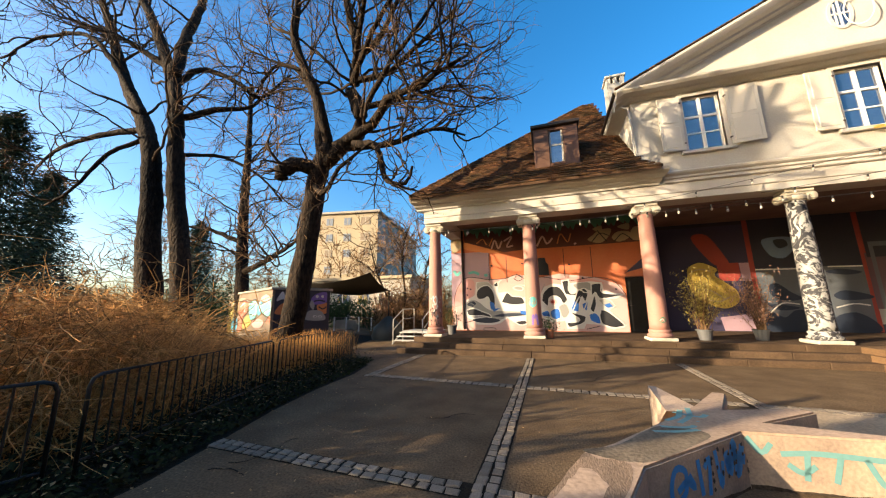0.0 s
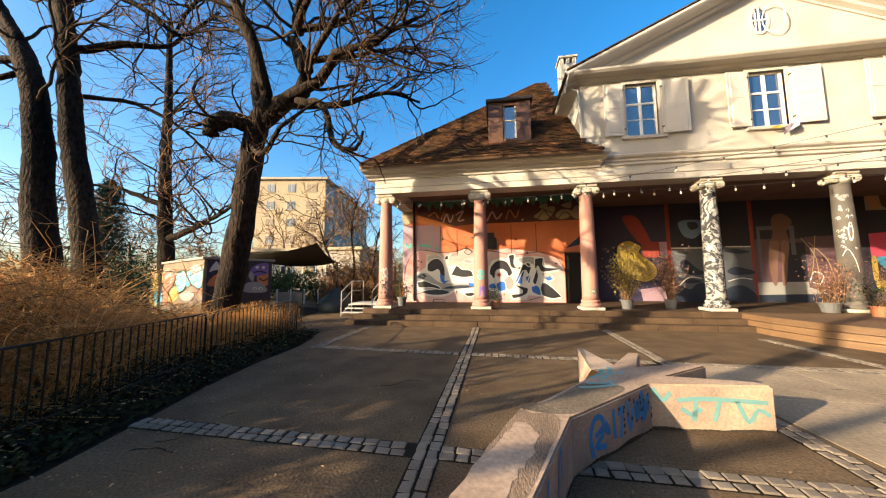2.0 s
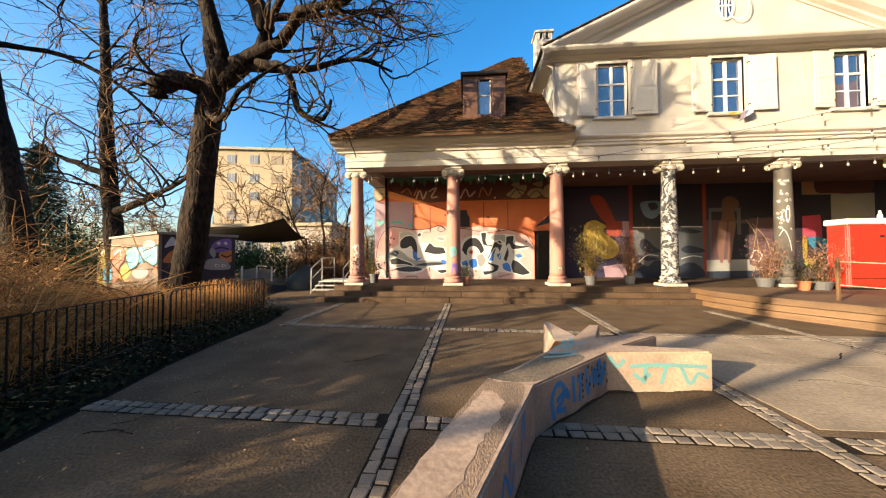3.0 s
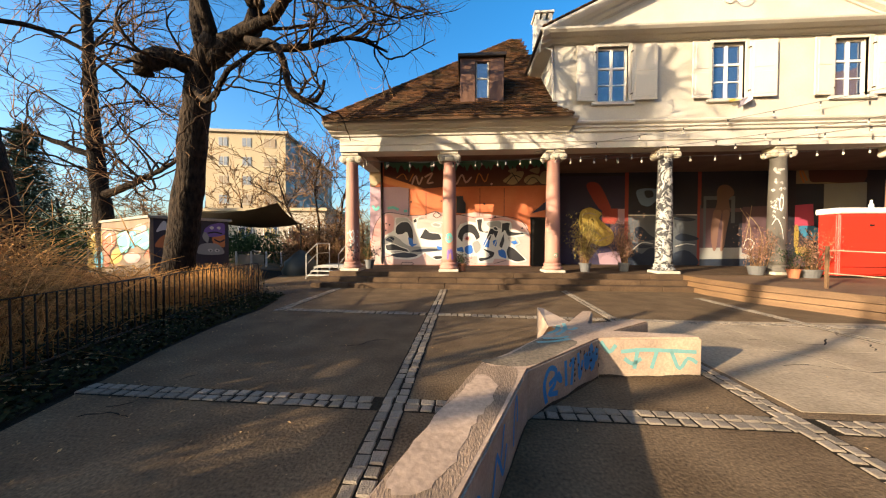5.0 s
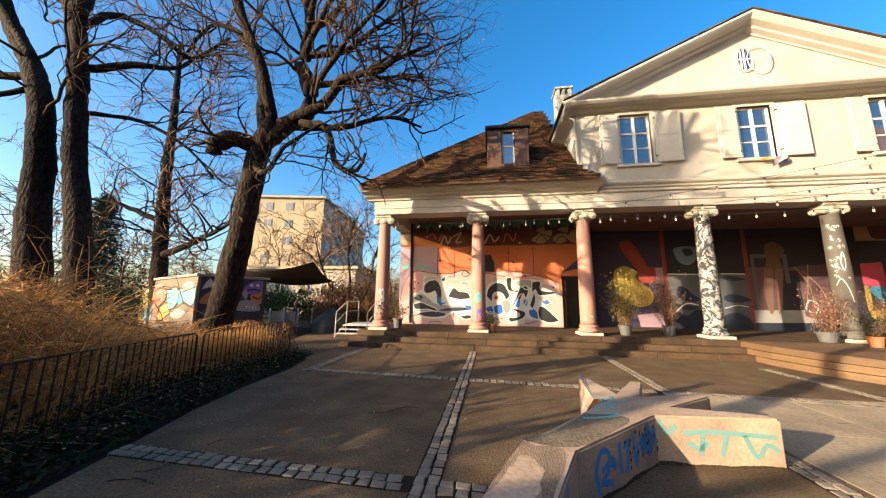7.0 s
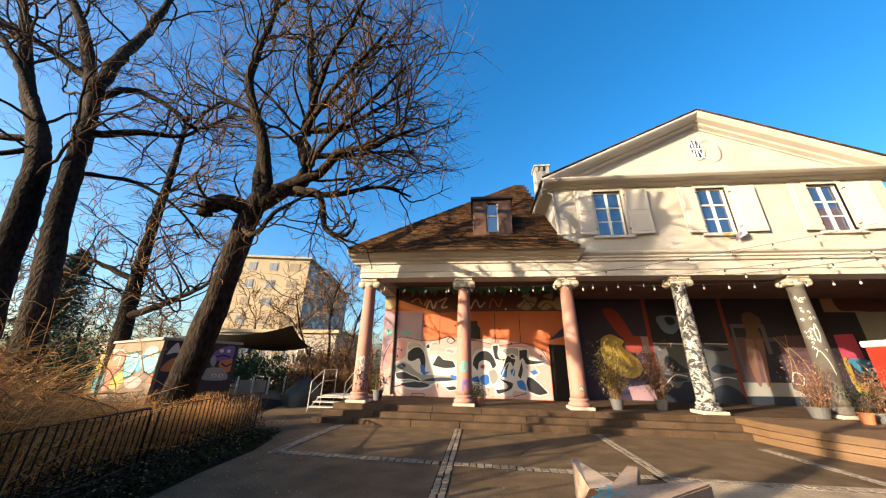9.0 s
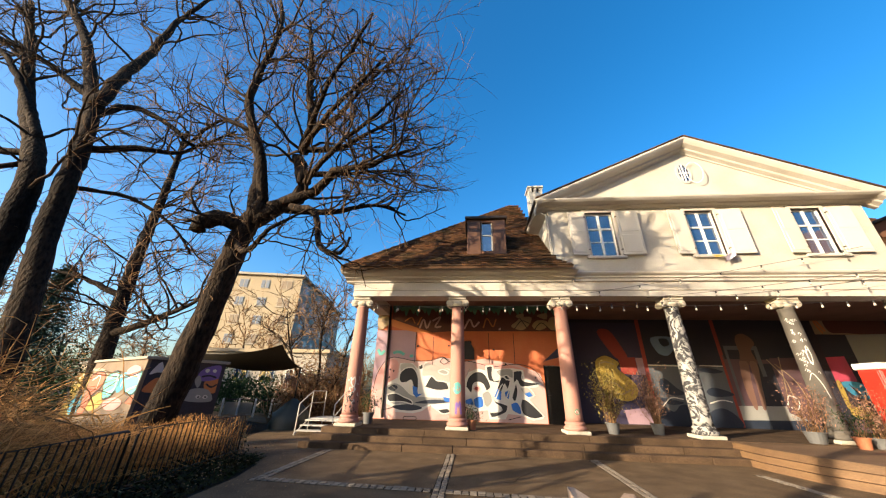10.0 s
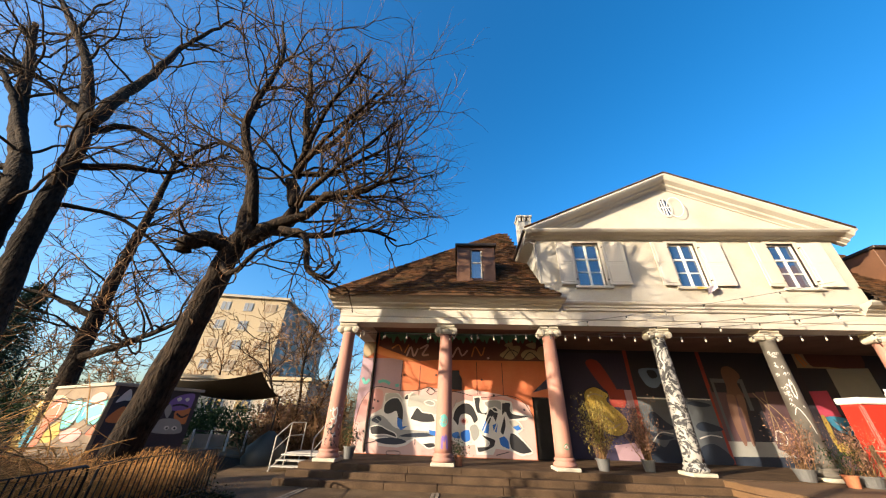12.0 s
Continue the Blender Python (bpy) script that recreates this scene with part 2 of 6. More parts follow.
for k in range(5):
    q = Mesh()
    a, b = 0.047 + rnd.uniform(-0.005, 0.004), 0.061 + rnd.uniform(-0.010, 0.007)
    j = lambda: rnd.uniform(-0.007, 0.007)
    base = [(-a + j(), -b + j()), (a + j(), -b + j()), (a + j(), b + j()), (-a + j(), b + j())]
    top = [(x * 0.84, y * 0.86) for x, y in base]
    q.add([(x, y, -0.02) for x, y in base] + [(x, y, 0.008) for x, y in base] + [(x, y, 0.014 + rnd.uniform(0, 0.004)) for x, y in top],
          [(0, 1, 5, 4), (1, 2, 6, 5), (2, 3, 7, 6), (3, 0, 4, 7), (4, 5, 9, 8), (5, 6, 10, 9), (6, 7, 11, 10), (7, 4, 8, 11), (8, 9, 10, 11)])
    stone_shapes.append(q)
stone_meshes = [q.mesh("sett", SETT) for q in stone_shapes]
far_setts = Mesh()
joint = Mesh()


def lay(x, y, turn, near):
    if near:
        ob = new("sett", stone_meshes[rnd.randrange(5)])
        ob.parent = pavement
        ob.matrix_local = pose(x, y, rnd.uniform(-0.004, 0.003), 0, 0, turn + rnd.uniform(-3, 3))
    else:
        q = stone_shapes[rnd.randrange(5)]
        m = pose(x, y, rnd.uniform(-0.004, 0.003), 0, 0, turn + rnd.uniform(-3, 3))
        far_setts.add([m @ Vector(p) for p in q.v], q.f)


def band_y(x, y0, y1, near_to, skew=0.0):
    joint.add([(x + skew * (y - 3) + s, y, z) for y in (y0, y1) for s in (-0.125, 0.125) for z in (-0.02, 0.004)], [(1, 3, 7, 5)])
    for side in (-0.058, 0.058):
        y = y0 + rnd.uniform(0, 0.07)
        while y < y1:
            lay(x + skew * (y - 3) + side + rnd.uniform(-0.006, 0.006), y, -57 * skew, y < near_to)
            y += 0.142


def band_x(y, x0, x1, near_from, near_to, skew=0.0):
    joint.add([(x, y + skew * x + s, z) for x in (x0, x1) for s in (-0.125, 0.125) for z in (-0.02, 0.0035)], [(1, 5, 7, 3)])
    for side in (-0.058, 0.058):
        x = x0 + rnd.uniform(0, 0.07)
        while x < x1:
            hit = [s for s in SX if abs(x - s) < 0.18]
            if hit:
                x = hit[0] + 0.185
            if x < x1:
                lay(x, y + skew * x + side + rnd.uniform(-0.006, 0.006), 90 + 57 * skew, near_from < x < near_to)
            x += 0.142


band_y(SX[1], 0.9, 10.4, 9.0)
band_y(SX[0], 6.9, 10.3, 0)
band_y(SX[2] - 0.1, 1.0, 10.4, 3.7, 0.045)
band_y(SX[3], 3.0, 9.4, 0)
band_x(2.98, -3.9, 8.5, -3.9, 6.0, -0.027)
band_x(6.76, -4.3, 8.4, 0, 0, -0.056)
tagged(part("sett_joint", joint, SOIL, pavement), kind="stuff")
tagged(part("far_setts", far_setts, SETT_FAR, pavement), kind="stuff")

# cracked concrete; sunlight on this stretch is put into its paler colour
slab = Mesh()
for x0, x1 in ((3.16, 4.85), (4.856, 6.48), (6.76, 8.3)):
    slab.box(x0, x1, 3.14, 4.9, -0.05, 0.005).box(x0, x1, 4.906, 6.66, -0.05, 0.005)
tagged(part("sunlit_concrete_slab", slab, SUNLIT_SLAB, pavement), kind="stuff")

# cracks in the asphalt and the slabs
crack = Mesh()
rc = random.Random(17)
for x, y, ang, ln in ((-3.3, 2.75, 0.3, 0.9), (-2.9, 2.6, 2.2, 0.5), (4.1, 4.3, 0.9, 1.6), (5.2, 3.9, 2.1, 1.3), (4.6, 5.4, -0.4, 1.5), (6.0, 5.0, 1.2, 1.2), (-1.8, 4.6, 0.2, 0.8), (0.6, 7.6, 0.5, 1.6)):
    path = [(x, y)]
    for i in range(9):
        ang += rc.uniform(-0.7, 0.7)
        path.append((path[-1][0] + math.cos(ang) * ln / 9, path[-1][1] + math.sin(ang) * ln / 9))
    wid = [rc.uniform(0.004, 0.012) for _ in path]
    n = len(path)
    crack.add([(a, b + w, 0.0065) for (a, b), w in zip(path, wid)] + [(a + w, b - w, 0.0065) for (a, b), w in zip(path, wid)], [(i, n + i, n + i + 1, i + 1) for i in range(n - 1)])
tagged(part("crack", crack, SOIL, pavement), kind="stuff")

# ---- the villa: portico floor and steps ----
WALL_Y, BACK_L, BACK_R, CX = 11.2, 14.6, 15.8, 8.8
PX0, PX1 = -4.85, 22.4
floor_mesh = Mesh().box(PX0, PX1, 11.18, 16.2, -0.1, 0.5)
portico_floor = setting("floor", floor_mesh, STONE, "reddish brown stone portico floor, sunlit in patches", "floor")
steps = tagged(new("steps"), "three worn brown stone steps along the portico", "steps", "", "structure")
for k, (y0, z1) in enumerate(((10.48, 0.165), (10.83, 0.33), (11.16, 0.5))):
    x = PX0 - 0.35 * (2 - k) * 0.5
    while x < 9.0:
        w = rnd.uniform(1.3, 1.9)
        part("step_slab", Mesh().box(x, x + w - 0.008, y0 + rnd.uniform(-0.01, 0.01), 11.3 if k == 2 else y0 + 0.45, z1 - 0.165 - 0.02, z1 + (0.004 if k == 2 else rnd.uniform(-0.004, 0.004)), 0.015), STONE, steps)
        x += w


# ---- columns with scrolled capitals ----
def column(x, shaft_mat, label):
    root = thing("column", label, "column", "structure", "portico columns")
    root.location = (x, 11.6, 0.5)
    part("plinth", Mesh().box(-0.36, 0.36, -0.36, 0.36, 0, 0.1, 0.02), CAPITAL, root)
    part("base_ring", Mesh().lathe([(0.33, 0.1), (0.35, 0.14), (0.35, 0.18), (0.31, 0.21), (0.285, 0.24), (0.31, 0.27), (0.31, 0.31), (0.275, 0.34)], 28), shaft_mat, root, smooth=True)
    part("shaft", Mesh().lathe([(0.27, 0.33), (0.262, 0.5), (0.255, 1.4), (0.245, 2.3), (0.23, 3.2), (0.212, 3.9), (0.225, 3.93), (0.225, 3.97), (0.21, 3.99)], 32), shaft_mat, root, smooth=True)
    part("necking", Mesh().lathe([(0.21, 3.98), (0.25, 4.04), (0.27, 4.1), (0.2, 4.2)], 24), CAPITAL, root, smooth=True)
    for s in (-1, 1):
        vol = Mesh()
        for r, e in ((0.122, 0.0), (0.085, 0.022), (0.045, 0.04)):
            vol.lathe([(r, -0.21 - e), (r + 0.012, -0.19 - e), (r + 0.004, -0.05), (r, 0.0), (r + 0.004, 0.05), (r + 0.012, 0.19 + e), (r, 0.21 + e)], 18, m=pose(s * 0.285, 0, 4.11, 90))
        part("volute", vol, CAPITAL, root, smooth=False)
    part("abacus", Mesh().box(-0.27, 0.27, -0.22, 0.22, 4.17, 4.23, 0.01).box(-0.33, 0.33, -0.27, 0.27, 4.23, 4.33, 0.02), CAPITAL, root)
    return root


def ink_mat(name, dark, light, scale, cut, warp):
    """Hand-painted light strokes over a dark ground."""
    m = mat(name, dark, 0.7, 0.12, 5, 0.2)
    nt = m.node_tree
    b = nt.nodes["Principled BSDF"]
    old = b.inputs["Base Color"].links[0].from_socket
    co = nt.nodes.new("ShaderNodeTexCoord")
    w = nt.nodes.new("ShaderNodeTexNoise")
    w.inputs["Scale"].default_value, w.inputs["Detail"].default_value, w.inputs["Distortion"].default_value = scale, 3, warp
    nt.links.new(co.outputs["Object"], w.inputs["Vector"])
    r = nt.nodes.new("ShaderNodeValToRGB")
    r.color_ramp.elements[0].position, r.color_ramp.elements[1].position = cut, cut + 0.09
    nt.links.new(w.outputs[0], r.inputs[0])
    mix = nt.nodes.new("ShaderNodeMix")
    mix.data_type = "RGBA"
    mix.inputs[7].default_value = (*light, 1)
    nt.links.new(r.outputs[0], mix.inputs[0])
    nt.links.new(old, mix.inputs[6])
    nt.links.new(mix.outputs[2], b.inputs["Base Color"])
    return m


INK_COLUMN = ink_mat("black_white_painted_column", (0.0263, 0.0263, 0.03), (0.315, 0.307, 0.285), 2.4, 0.47, 4.0)
GREY_COLUMN = mat("dark_grey_painted_column", (0.0975, 0.0863, 0.0713), 0.75, 0.15, 5, 0.2, (0.06, 0.0525, 0.045), stain=0.6)
COLS = [(-4.13, PINK, "pink painted column with scrolled capital and stencilled lower shaft"), (-0.5, PINK, "pink painted column with teal and purple paint low down"),
        (3.22, PINK, "pink painted column with scrolled capital and small green tag"), (7.05, INK_COLUMN, "column covered in swirling black and white paint"),
        (10.75, GREY_COLUMN, "dark grey column with small white doodles"), (14.5, PINK, "pink painted column beside the red booth"), (18.2, PINK, "pink painted column at the far end of the portico"), (21.8, PINK, "pink painted corner column")]
columns = [column(*c) for c in COLS]

# ---- portico walls, ceiling, entablature ----
ORANGE_WALL = mat("orange_mural_wall", (0.446, 0.108, 0.0396), 0.8, 0.08, 3, 0.15, (0.504, 0.173, 0.072), stain=0.6)
NIGHT_WALL = mat("black_mural_wall", (0.022, 0.02, 0.03), 0.8, 0.2, 3, 0.15, (0.035, 0.022, 0.03), stain=0.5)
back_l = setting("wall_back_1", Mesh().box(-4.36, 3.05, BACK_L, BACK_L + 0.35, 0.5, 5.3).box(3.05, 3.82, BACK_L, BACK_L + 0.35, 2.72, 5.3).box(3.82, 4.1, BACK_L, BACK_R, 0.5, 5.3), ORANGE_WALL, "portico back wall painted orange and pink with a large mural", "wall")
back_r = setting("wall_back_2", Mesh().box(4.1, 22.3, BACK_R, BACK_R + 0.35, 0.5, 5.3), NIGHT_WALL, "portico back wall painted black with murals", "wall")
side_w = setting("wall_west", Mesh().box(-4.36, -4.0, BACK_L + 0.35, 24, 0, 5.4), PLASTER, "cream plaster side wall", "wall")
door_ob = tagged(new("door_1"), "black painted closed door beside the mural", "door", "", "structure")
part("leaf", Mesh().box(3.08, 3.79, BACK_L + 0.08, BACK_L + 0.13, 0.5, 2.7, 0.006), BLACK_PAINT_ROOM_SHADE, door_ob)
part("frame", Mesh().box(3.05, 3.08, BACK_L + 0.02, BACK_L + 0.2, 0.5, 2.72).box(3.79, 3.82, BACK_L + 0.02, BACK_L + 0.2, 0.5, 2.72), BLACK_PAINT_ROOM_SHADE, door_ob)
part("handle", Mesh().tube([(3.16, BACK_L + 0.08, 1.55), (3.16, BACK_L + 0.03, 1.55), (3.26, BACK_L + 0.03, 1.55)], 0.01, 6), GUTTER, door_ob)
ceiling = setting("ceiling", Mesh().box(-4.4, 4.0, 11.7, 16.1, 5.3, 5.4).box(4.0, 22.3, 11.97, 15.82, 4.95, 5.4), CEILING, "brown pink painted portico ceiling", "ceiling")


def run_x(prof, x0, x1, end0=0.0, end1=0.0):
    """A moulding along x; prof is (y, z) points, ends shifted outward with depth."""
    n = len(prof)
    ys = [p[0] for p in prof]
    k = max(ys)
    pts = [(x0 - end0 * (k - y), y, z) for y, z in prof] + [(x1 + end1 * (k - y), y, z) for y, z in prof]
    return Mesh().add(pts, [tuple(range(n)), tuple(range(n, 2 * n))[::-1]] + [(i, n + i, n + (i + 1) % n, (i + 1) % n) for i in range(n)])


def run_y(prof, y0, y1):
    """A moulding along y; prof is (x, z) points."""
    n = len(prof)
    return Mesh().add([(x, y0, z) for x, z in prof] + [(x, y1, z) for x, z in prof], [tuple(range(n)), tuple(range(n, 2 * n))[::-1]] + [(i, n + i, n + (i + 1) % n, (i + 1) % n) for i in range(n)])


ARCH = [(11.95, 4.83), (11.25, 4.83), (11.25, 5.03), (11.22, 5.05), (11.22, 5.34), (11.95, 5.34)]
setting("entablature", run_x(ARCH, -4.46, 22.2), TRIM, "cream white entablature beam over the columns", "beam")
setting("entablature_side", run_y([(-3.85, 4.83), (-4.4, 4.83), (-4.4, 5.03), (-4.44, 5.05), (-4.44, 5.34), (-3.85, 5.34)], 11.96, 16), TRIM, "cream white side beam of the portico", "beam")
CORN = [(11.9, 5.345), (11.16, 5.345), (11.14, 5.40), (11.0, 5.47), (10.98, 5.52), (10.78, 5.58), (10.70, 5.66), (10.68, 5.73), (11.9, 5.73)]
for name, a, b in (("wing_cornice_west", -4.52, 3.32), ("wing_cornice_east", 2 * CX - 3.32, 22.2)):
    setting(name, run_x(CORN, a, b, 0.3 if a < 0 else 0.3, 0.4), TRIM, "cream moulded eaves cornice of the low wing", "cornice")
    gut = tagged(part("gutter", Mesh().tube([(a - 0.25, 10.62, 5.78), (b + 0.28, 10.62, 5.78)], 0.055, 8), GUTTER), "dark metal half round roof gutter", "gutter", "", "structure")
STRING = [(11.3, 5.345), (11.18, 5.345), (11.15, 5.37), (11.15, 5.45), (11.10, 5.48), (11.10, 5.54), (11.02, 5.60), (11.0, 5.66), (11.1, 5.70), (11.12, 5.72), (11.3, 5.74)]
setting("string_course", run_x(STRING, 3.75, 2 * CX - 3.75), TRIM, "cream moulded string course under the upper windows", "cornice")

# ---- pavilion upper storey ----
VX0, VX1 = 3.1, 2 * CX - 3.1
WINS = [5.05, 8.77, 12.52]
HW, WZ0, WZ1 = 0.5, 6.36, 8.2
front = wall_with_holes(VX0, VX1, 5.35, 8.62, WALL_Y, WALL_Y + 0.3, [(c - HW, c + HW, WZ0, WZ1) for c in WINS])
wall_front = setting("wall_front", front, PLASTER, "cream plaster upper wall with dappled branch shadows", "wall")
setting("wall_pavilion_west", Mesh().box(VX0, VX0 + 0.3, WALL_Y + 0.3, 24, 5.35, 8.62), PLASTER, "cream plaster side wall above the wing roof", "wall")
setting("wall_pavilion_east", Mesh().box(VX1 - 0.3, VX1, WALL_Y + 0.3, 24, 5.35, 8.62), PLASTER, "cream plaster side wall above the wing roof", "wall")
# the unlit room's shade is put into the colour of floor and back
setting("room_floor", Mesh().box(VX0 + 0.3, VX1 - 0.3, WALL_Y + 0.3, 14.5, 5.3, 5.36), BLACK_PAINT_ROOM_SHADE, "upper room floor with its shade in the near-black colour", "floor")
setting("room_back", Mesh().box(VX0 + 0.3, VX1 - 0.3, 14.4, 14.5, 5.4, 8.6), BLACK_PAINT_ROOM_SHADE, "back of the upper room with its shade in the near-black colour", "wall")


def window(k, c):
    root = tagged(new("window_%d" % k), "tall white casement window with six panes and open white shutters", "window", "", "structure")
    y = WALL_Y
    sur = Mesh()
    for x0, x1, z0, z1 in ((c - HW - 0.13, c - HW, WZ0 - 0.02, WZ1 + 0.13), (c + HW, c + HW + 0.13, WZ0 - 0.02, WZ1 + 0.13), (c - HW, c + HW, WZ1, WZ1 + 0.13)):
        sur.box(x0, x1, y - 0.035, y + 0.08, z0, z1, 0.006)
    part("surround", sur, TRIM, root)
    part("window_sill", Mesh().box(c - HW - 0.2, c + HW + 0.2, y - 0.1, y + 0.2, WZ0 - 0.13, WZ0 - 0.02, 0.012), TRIM, root)
    part("window_frame", Mesh().box(c - HW, c - HW + 0.06, y + 0.1, y + 0.17, WZ0, WZ1).box(c + HW - 0.06, c + HW, y + 0.1, y + 0.17, WZ0, WZ1).box(c - HW + 0.06, c + HW - 0.06, y + 0.1, y + 0.17, WZ0, WZ0 + 0.06).box(c - HW + 0.06, c + HW - 0.06, y + 0.1, y + 0.17, WZ1 - 0.06, WZ1), WHITE, root)
    part("mullion", Mesh().box(c - 0.045, c + 0.045, y + 0.09, y + 0.165, WZ0 + 0.06, WZ1 - 0.06, 0.008), WHITE, root)
    zs = [WZ0 + 0.06, WZ0 + 0.6, WZ0 + 1.16, WZ1 - 0.06]
    part("transom", Mesh().box(c - HW + 0.06, c + HW - 0.06, y + 0.085, y + 0.16, zs[2] - 0.035, zs[2] + 0.035, 0.008), WHITE, root)
    part("glazing_bar", Mesh().box(c - HW + 0.06, c + HW - 0.06, y + 0.105, y + 0.155, zs[1] - 0.018, zs[1] + 0.018), WHITE, root)
    for s in (-1, 1):
        for i in range(3):
            x0, x1 = sorted((c + s * 0.045, c + s * (HW - 0.06)))
            tilt = rnd.uniform(-0.006, 0.006)
            part("pane", Mesh().add([(x0, y + 0.13 + tilt, zs[i]), (x1, y + 0.13, zs[i]), (x1, y + 0.13, zs[i + 1]), (x0, y + 0.13 - tilt, zs[i + 1])], [(0, 1, 2, 3)]), PANE, root)
        # shutter, folded back nearly flat on the wall
        sh = Mesh()
        w, h = (0.80 if s > 0 else 0.64), WZ1 - WZ0
        sh.box(0, w, -0.02, 0.02, 0, h, 0.004)
        for z0, z1 in ((0.1, 0.82), (0.95, h - 0.1)):
            sh.box(0.09, w - 0.09, -0.03, 0.03, z0, z1, 0.01)
        ob = part("shutter", sh, SHUTTER, root, "open white panelled wooden shutter")
        ob.location = (c + s * (HW + 0.09), y - 0.075, WZ0)
        ob.rotation_euler = (0, 0, radians(-4 if s > 0 else 180 + 5))
        part("hinge", Mesh().box(-0.02, 0.03, -0.035, 0.035, 0.2, 0.24).box(-0.02, 0.03, -0.035, 0.035, h - 0.24, h - 0.2), GUTTER, ob)
    return root


windows = [window(i + 1, c) for i, c in enumerate(WINS)]

# pediment
APEX, EAVE_Z, EAVE_X0, EAVE_X1 = 11.25, 8.24, 2.62, 2 * CX - 2.62
PC = [(11.3, 8.335), (11.14, 8.335), (11.12, 8.37), (10.98, 8.40), (10.95, 8.44), (10.74, 8.47), (10.66, 8.53), (10.64, 8.58), (11.3, 8.62)]
setting("pediment_cornice", run_x(PC, VX0 - 0.1, VX1 + 0.1, 0.75, 0.75), TRIM, "cream moulded cornice under the pediment", "cornice")
setting("tympanum", Mesh().add([(VX0, 11.2, 8.6), (VX1, 11.2, 8.6), (CX, 11.2, 11.3), (VX0, 11.5, 8.6), (VX1, 11.5, 8.6), (CX, 11.5, 11.3)], [(0, 1, 2), (3, 5, 4), (0, 2, 5, 3), (1, 4, 5, 2)]), PLASTER, "cream plaster gable triangle", "wall")
RK = [(11.3, -0.38), (11.15, -0.38), (11.13, -0.33), (10.98, -0.29), (10.95, -0.22), (10.76, -0.17), (10.68, -0.08), (10.64, -0.02), (10.64, 0.06), (11.3, 0.06)]
for name, ex in (("raking_cornice_west", EAVE_X0), ("raking_cornice_east", EAVE_X1)):
    n = len(RK)
    pts = [(ex, y, EAVE_Z + 0.28 + z) for y, z in RK] + [(CX, y, APEX + 0.12 + z) for y, z in RK]
    setting(name, Mesh().add(pts, [tuple(range(n)), tuple(range(n, 2 * n))[::-1]] + [(i, n + i, n + (i + 1) % n, (i + 1) % n) for i in range(n)]), TRIM, "cream moulded sloping gable cornice", "cornice")
rf = Mesh()
for ex in (EAVE_X0 - 0.05, EAVE_X1 + 0.05):
    rf.add([(ex, 10.62, EAVE_Z + 0.345), (CX, 10.62, APEX + 0.185), (CX, 24, APEX + 0.185), (ex, 24, EAVE_Z + 0.345), (ex, 10.62, EAVE_Z + 0.365), (CX, 10.62, APEX + 0.205), (CX, 24, APEX + 0.205), (ex, 24, EAVE_Z + 0.365)],
           [(0, 1, 2, 3), (4, 7, 6, 5), (0, 4, 5, 1), (0, 3, 7, 4), (3, 2, 6, 7)])
setting("pavilion_roof", rf, RIDGE, "brown tiled gable roof edge", "roof")
edge_tiles = Mesh()
for ex in (EAVE_X0 - 0.05, EAVE_X1 + 0.05):
    for i in range(36):
        a, b = i / 36, (i + 0.92) / 36
        xa, xb = ex + (CX - ex) * a, ex + (CX - ex) * b
        za, zb = EAVE_Z + 0.382 + (APEX - EAVE_Z - 0.16) * a, EAVE_Z + 0.382 + (APEX - EAVE_Z - 0.16) * b
        edge_tiles.add([(xa, 10.60, za - 0.016), (xb, 10.60, zb - 0.016), (xb, 10.60, zb + 0.016), (xa, 10.60, za + 0.016), (xa, 10.9, za - 0.016), (xb, 10.9, zb - 0.016), (xb, 10.9, zb + 0.016), (xa, 10.9, za + 0.016)],
                       [(0, 1, 2, 3), (3, 2, 6, 7), (0, 4, 5, 1), (0, 3, 7, 4), (1, 5, 6, 2)])
tagged(setting("verge_tiles", edge_tiles, TILE, "brown clay tiles along the gable edge", "tiles"), kind="stuff")
# eaves box and downpipe at the pavilion's side
setting("eaves_west", run_y([(VX0, 8.2), (VX0 - 0.1, 8.25), (EAVE_X0 + 0.06, 8.38), (EAVE_X0, 8.44), (EAVE_X0, 8.54), (VX0, 8.6)], 11.32, 24), TRIM, "cream boxed eaves along the pavilion side", "cornice")
pipe = tagged(part("eaves_gutter", Mesh().tube([(EAVE_X0 - 0.03, 10.7, 8.56), (EAVE_X0 - 0.03, 23, 8.56)], 0.07, 8), GUTTER), "dark metal gutter along the pavilion eaves", "gutter", "", "structure")
dp = tagged(part("downpipe", Mesh().tube([(2.64, 11.3, 8.5), (2.7, 11.25, 8.35), (3.0, 11.1, 8.1), (3.02, 11.1, 7.4), (3.02, 11.1, 6.35)], 0.04, 8), TRIM, smooth=True), "cream painted rain downpipe at the corner", "downpipe", "", "structure")

# oval window with its sash standing open
ov = tagged(new("window_4"), "small oval attic window with its round sash open", "window", "", "structure")
OX, OZ = 8.74, 9.98


def ring(cx, cz, y, rx, rz, w, d, m=None):
    r = Mesh()
    n = 32
    for i in range(n):
        a, b = 2 * math.pi * i / n, 2 * math.pi * (i + 1) / n
        q = []
        for t in (a, b):
            for k in (0, w):
                for yy in (y, y + d):
                    q.append(Vector((cx + (rx + k) * math.cos(t), yy, cz + (rz + k) * math.sin(t))))
        if m:
            q = [m @ p for p in q]
        r.add(q, [(0, 1, 5, 4), (2, 6, 7, 3), (0, 4, 6, 2), (1, 3, 7, 5)])
    return r


part("surround", ring(OX, OZ, WALL_Y - 0.04, 0.21, 0.44, 0.08, 0.06), TRIM, ov)
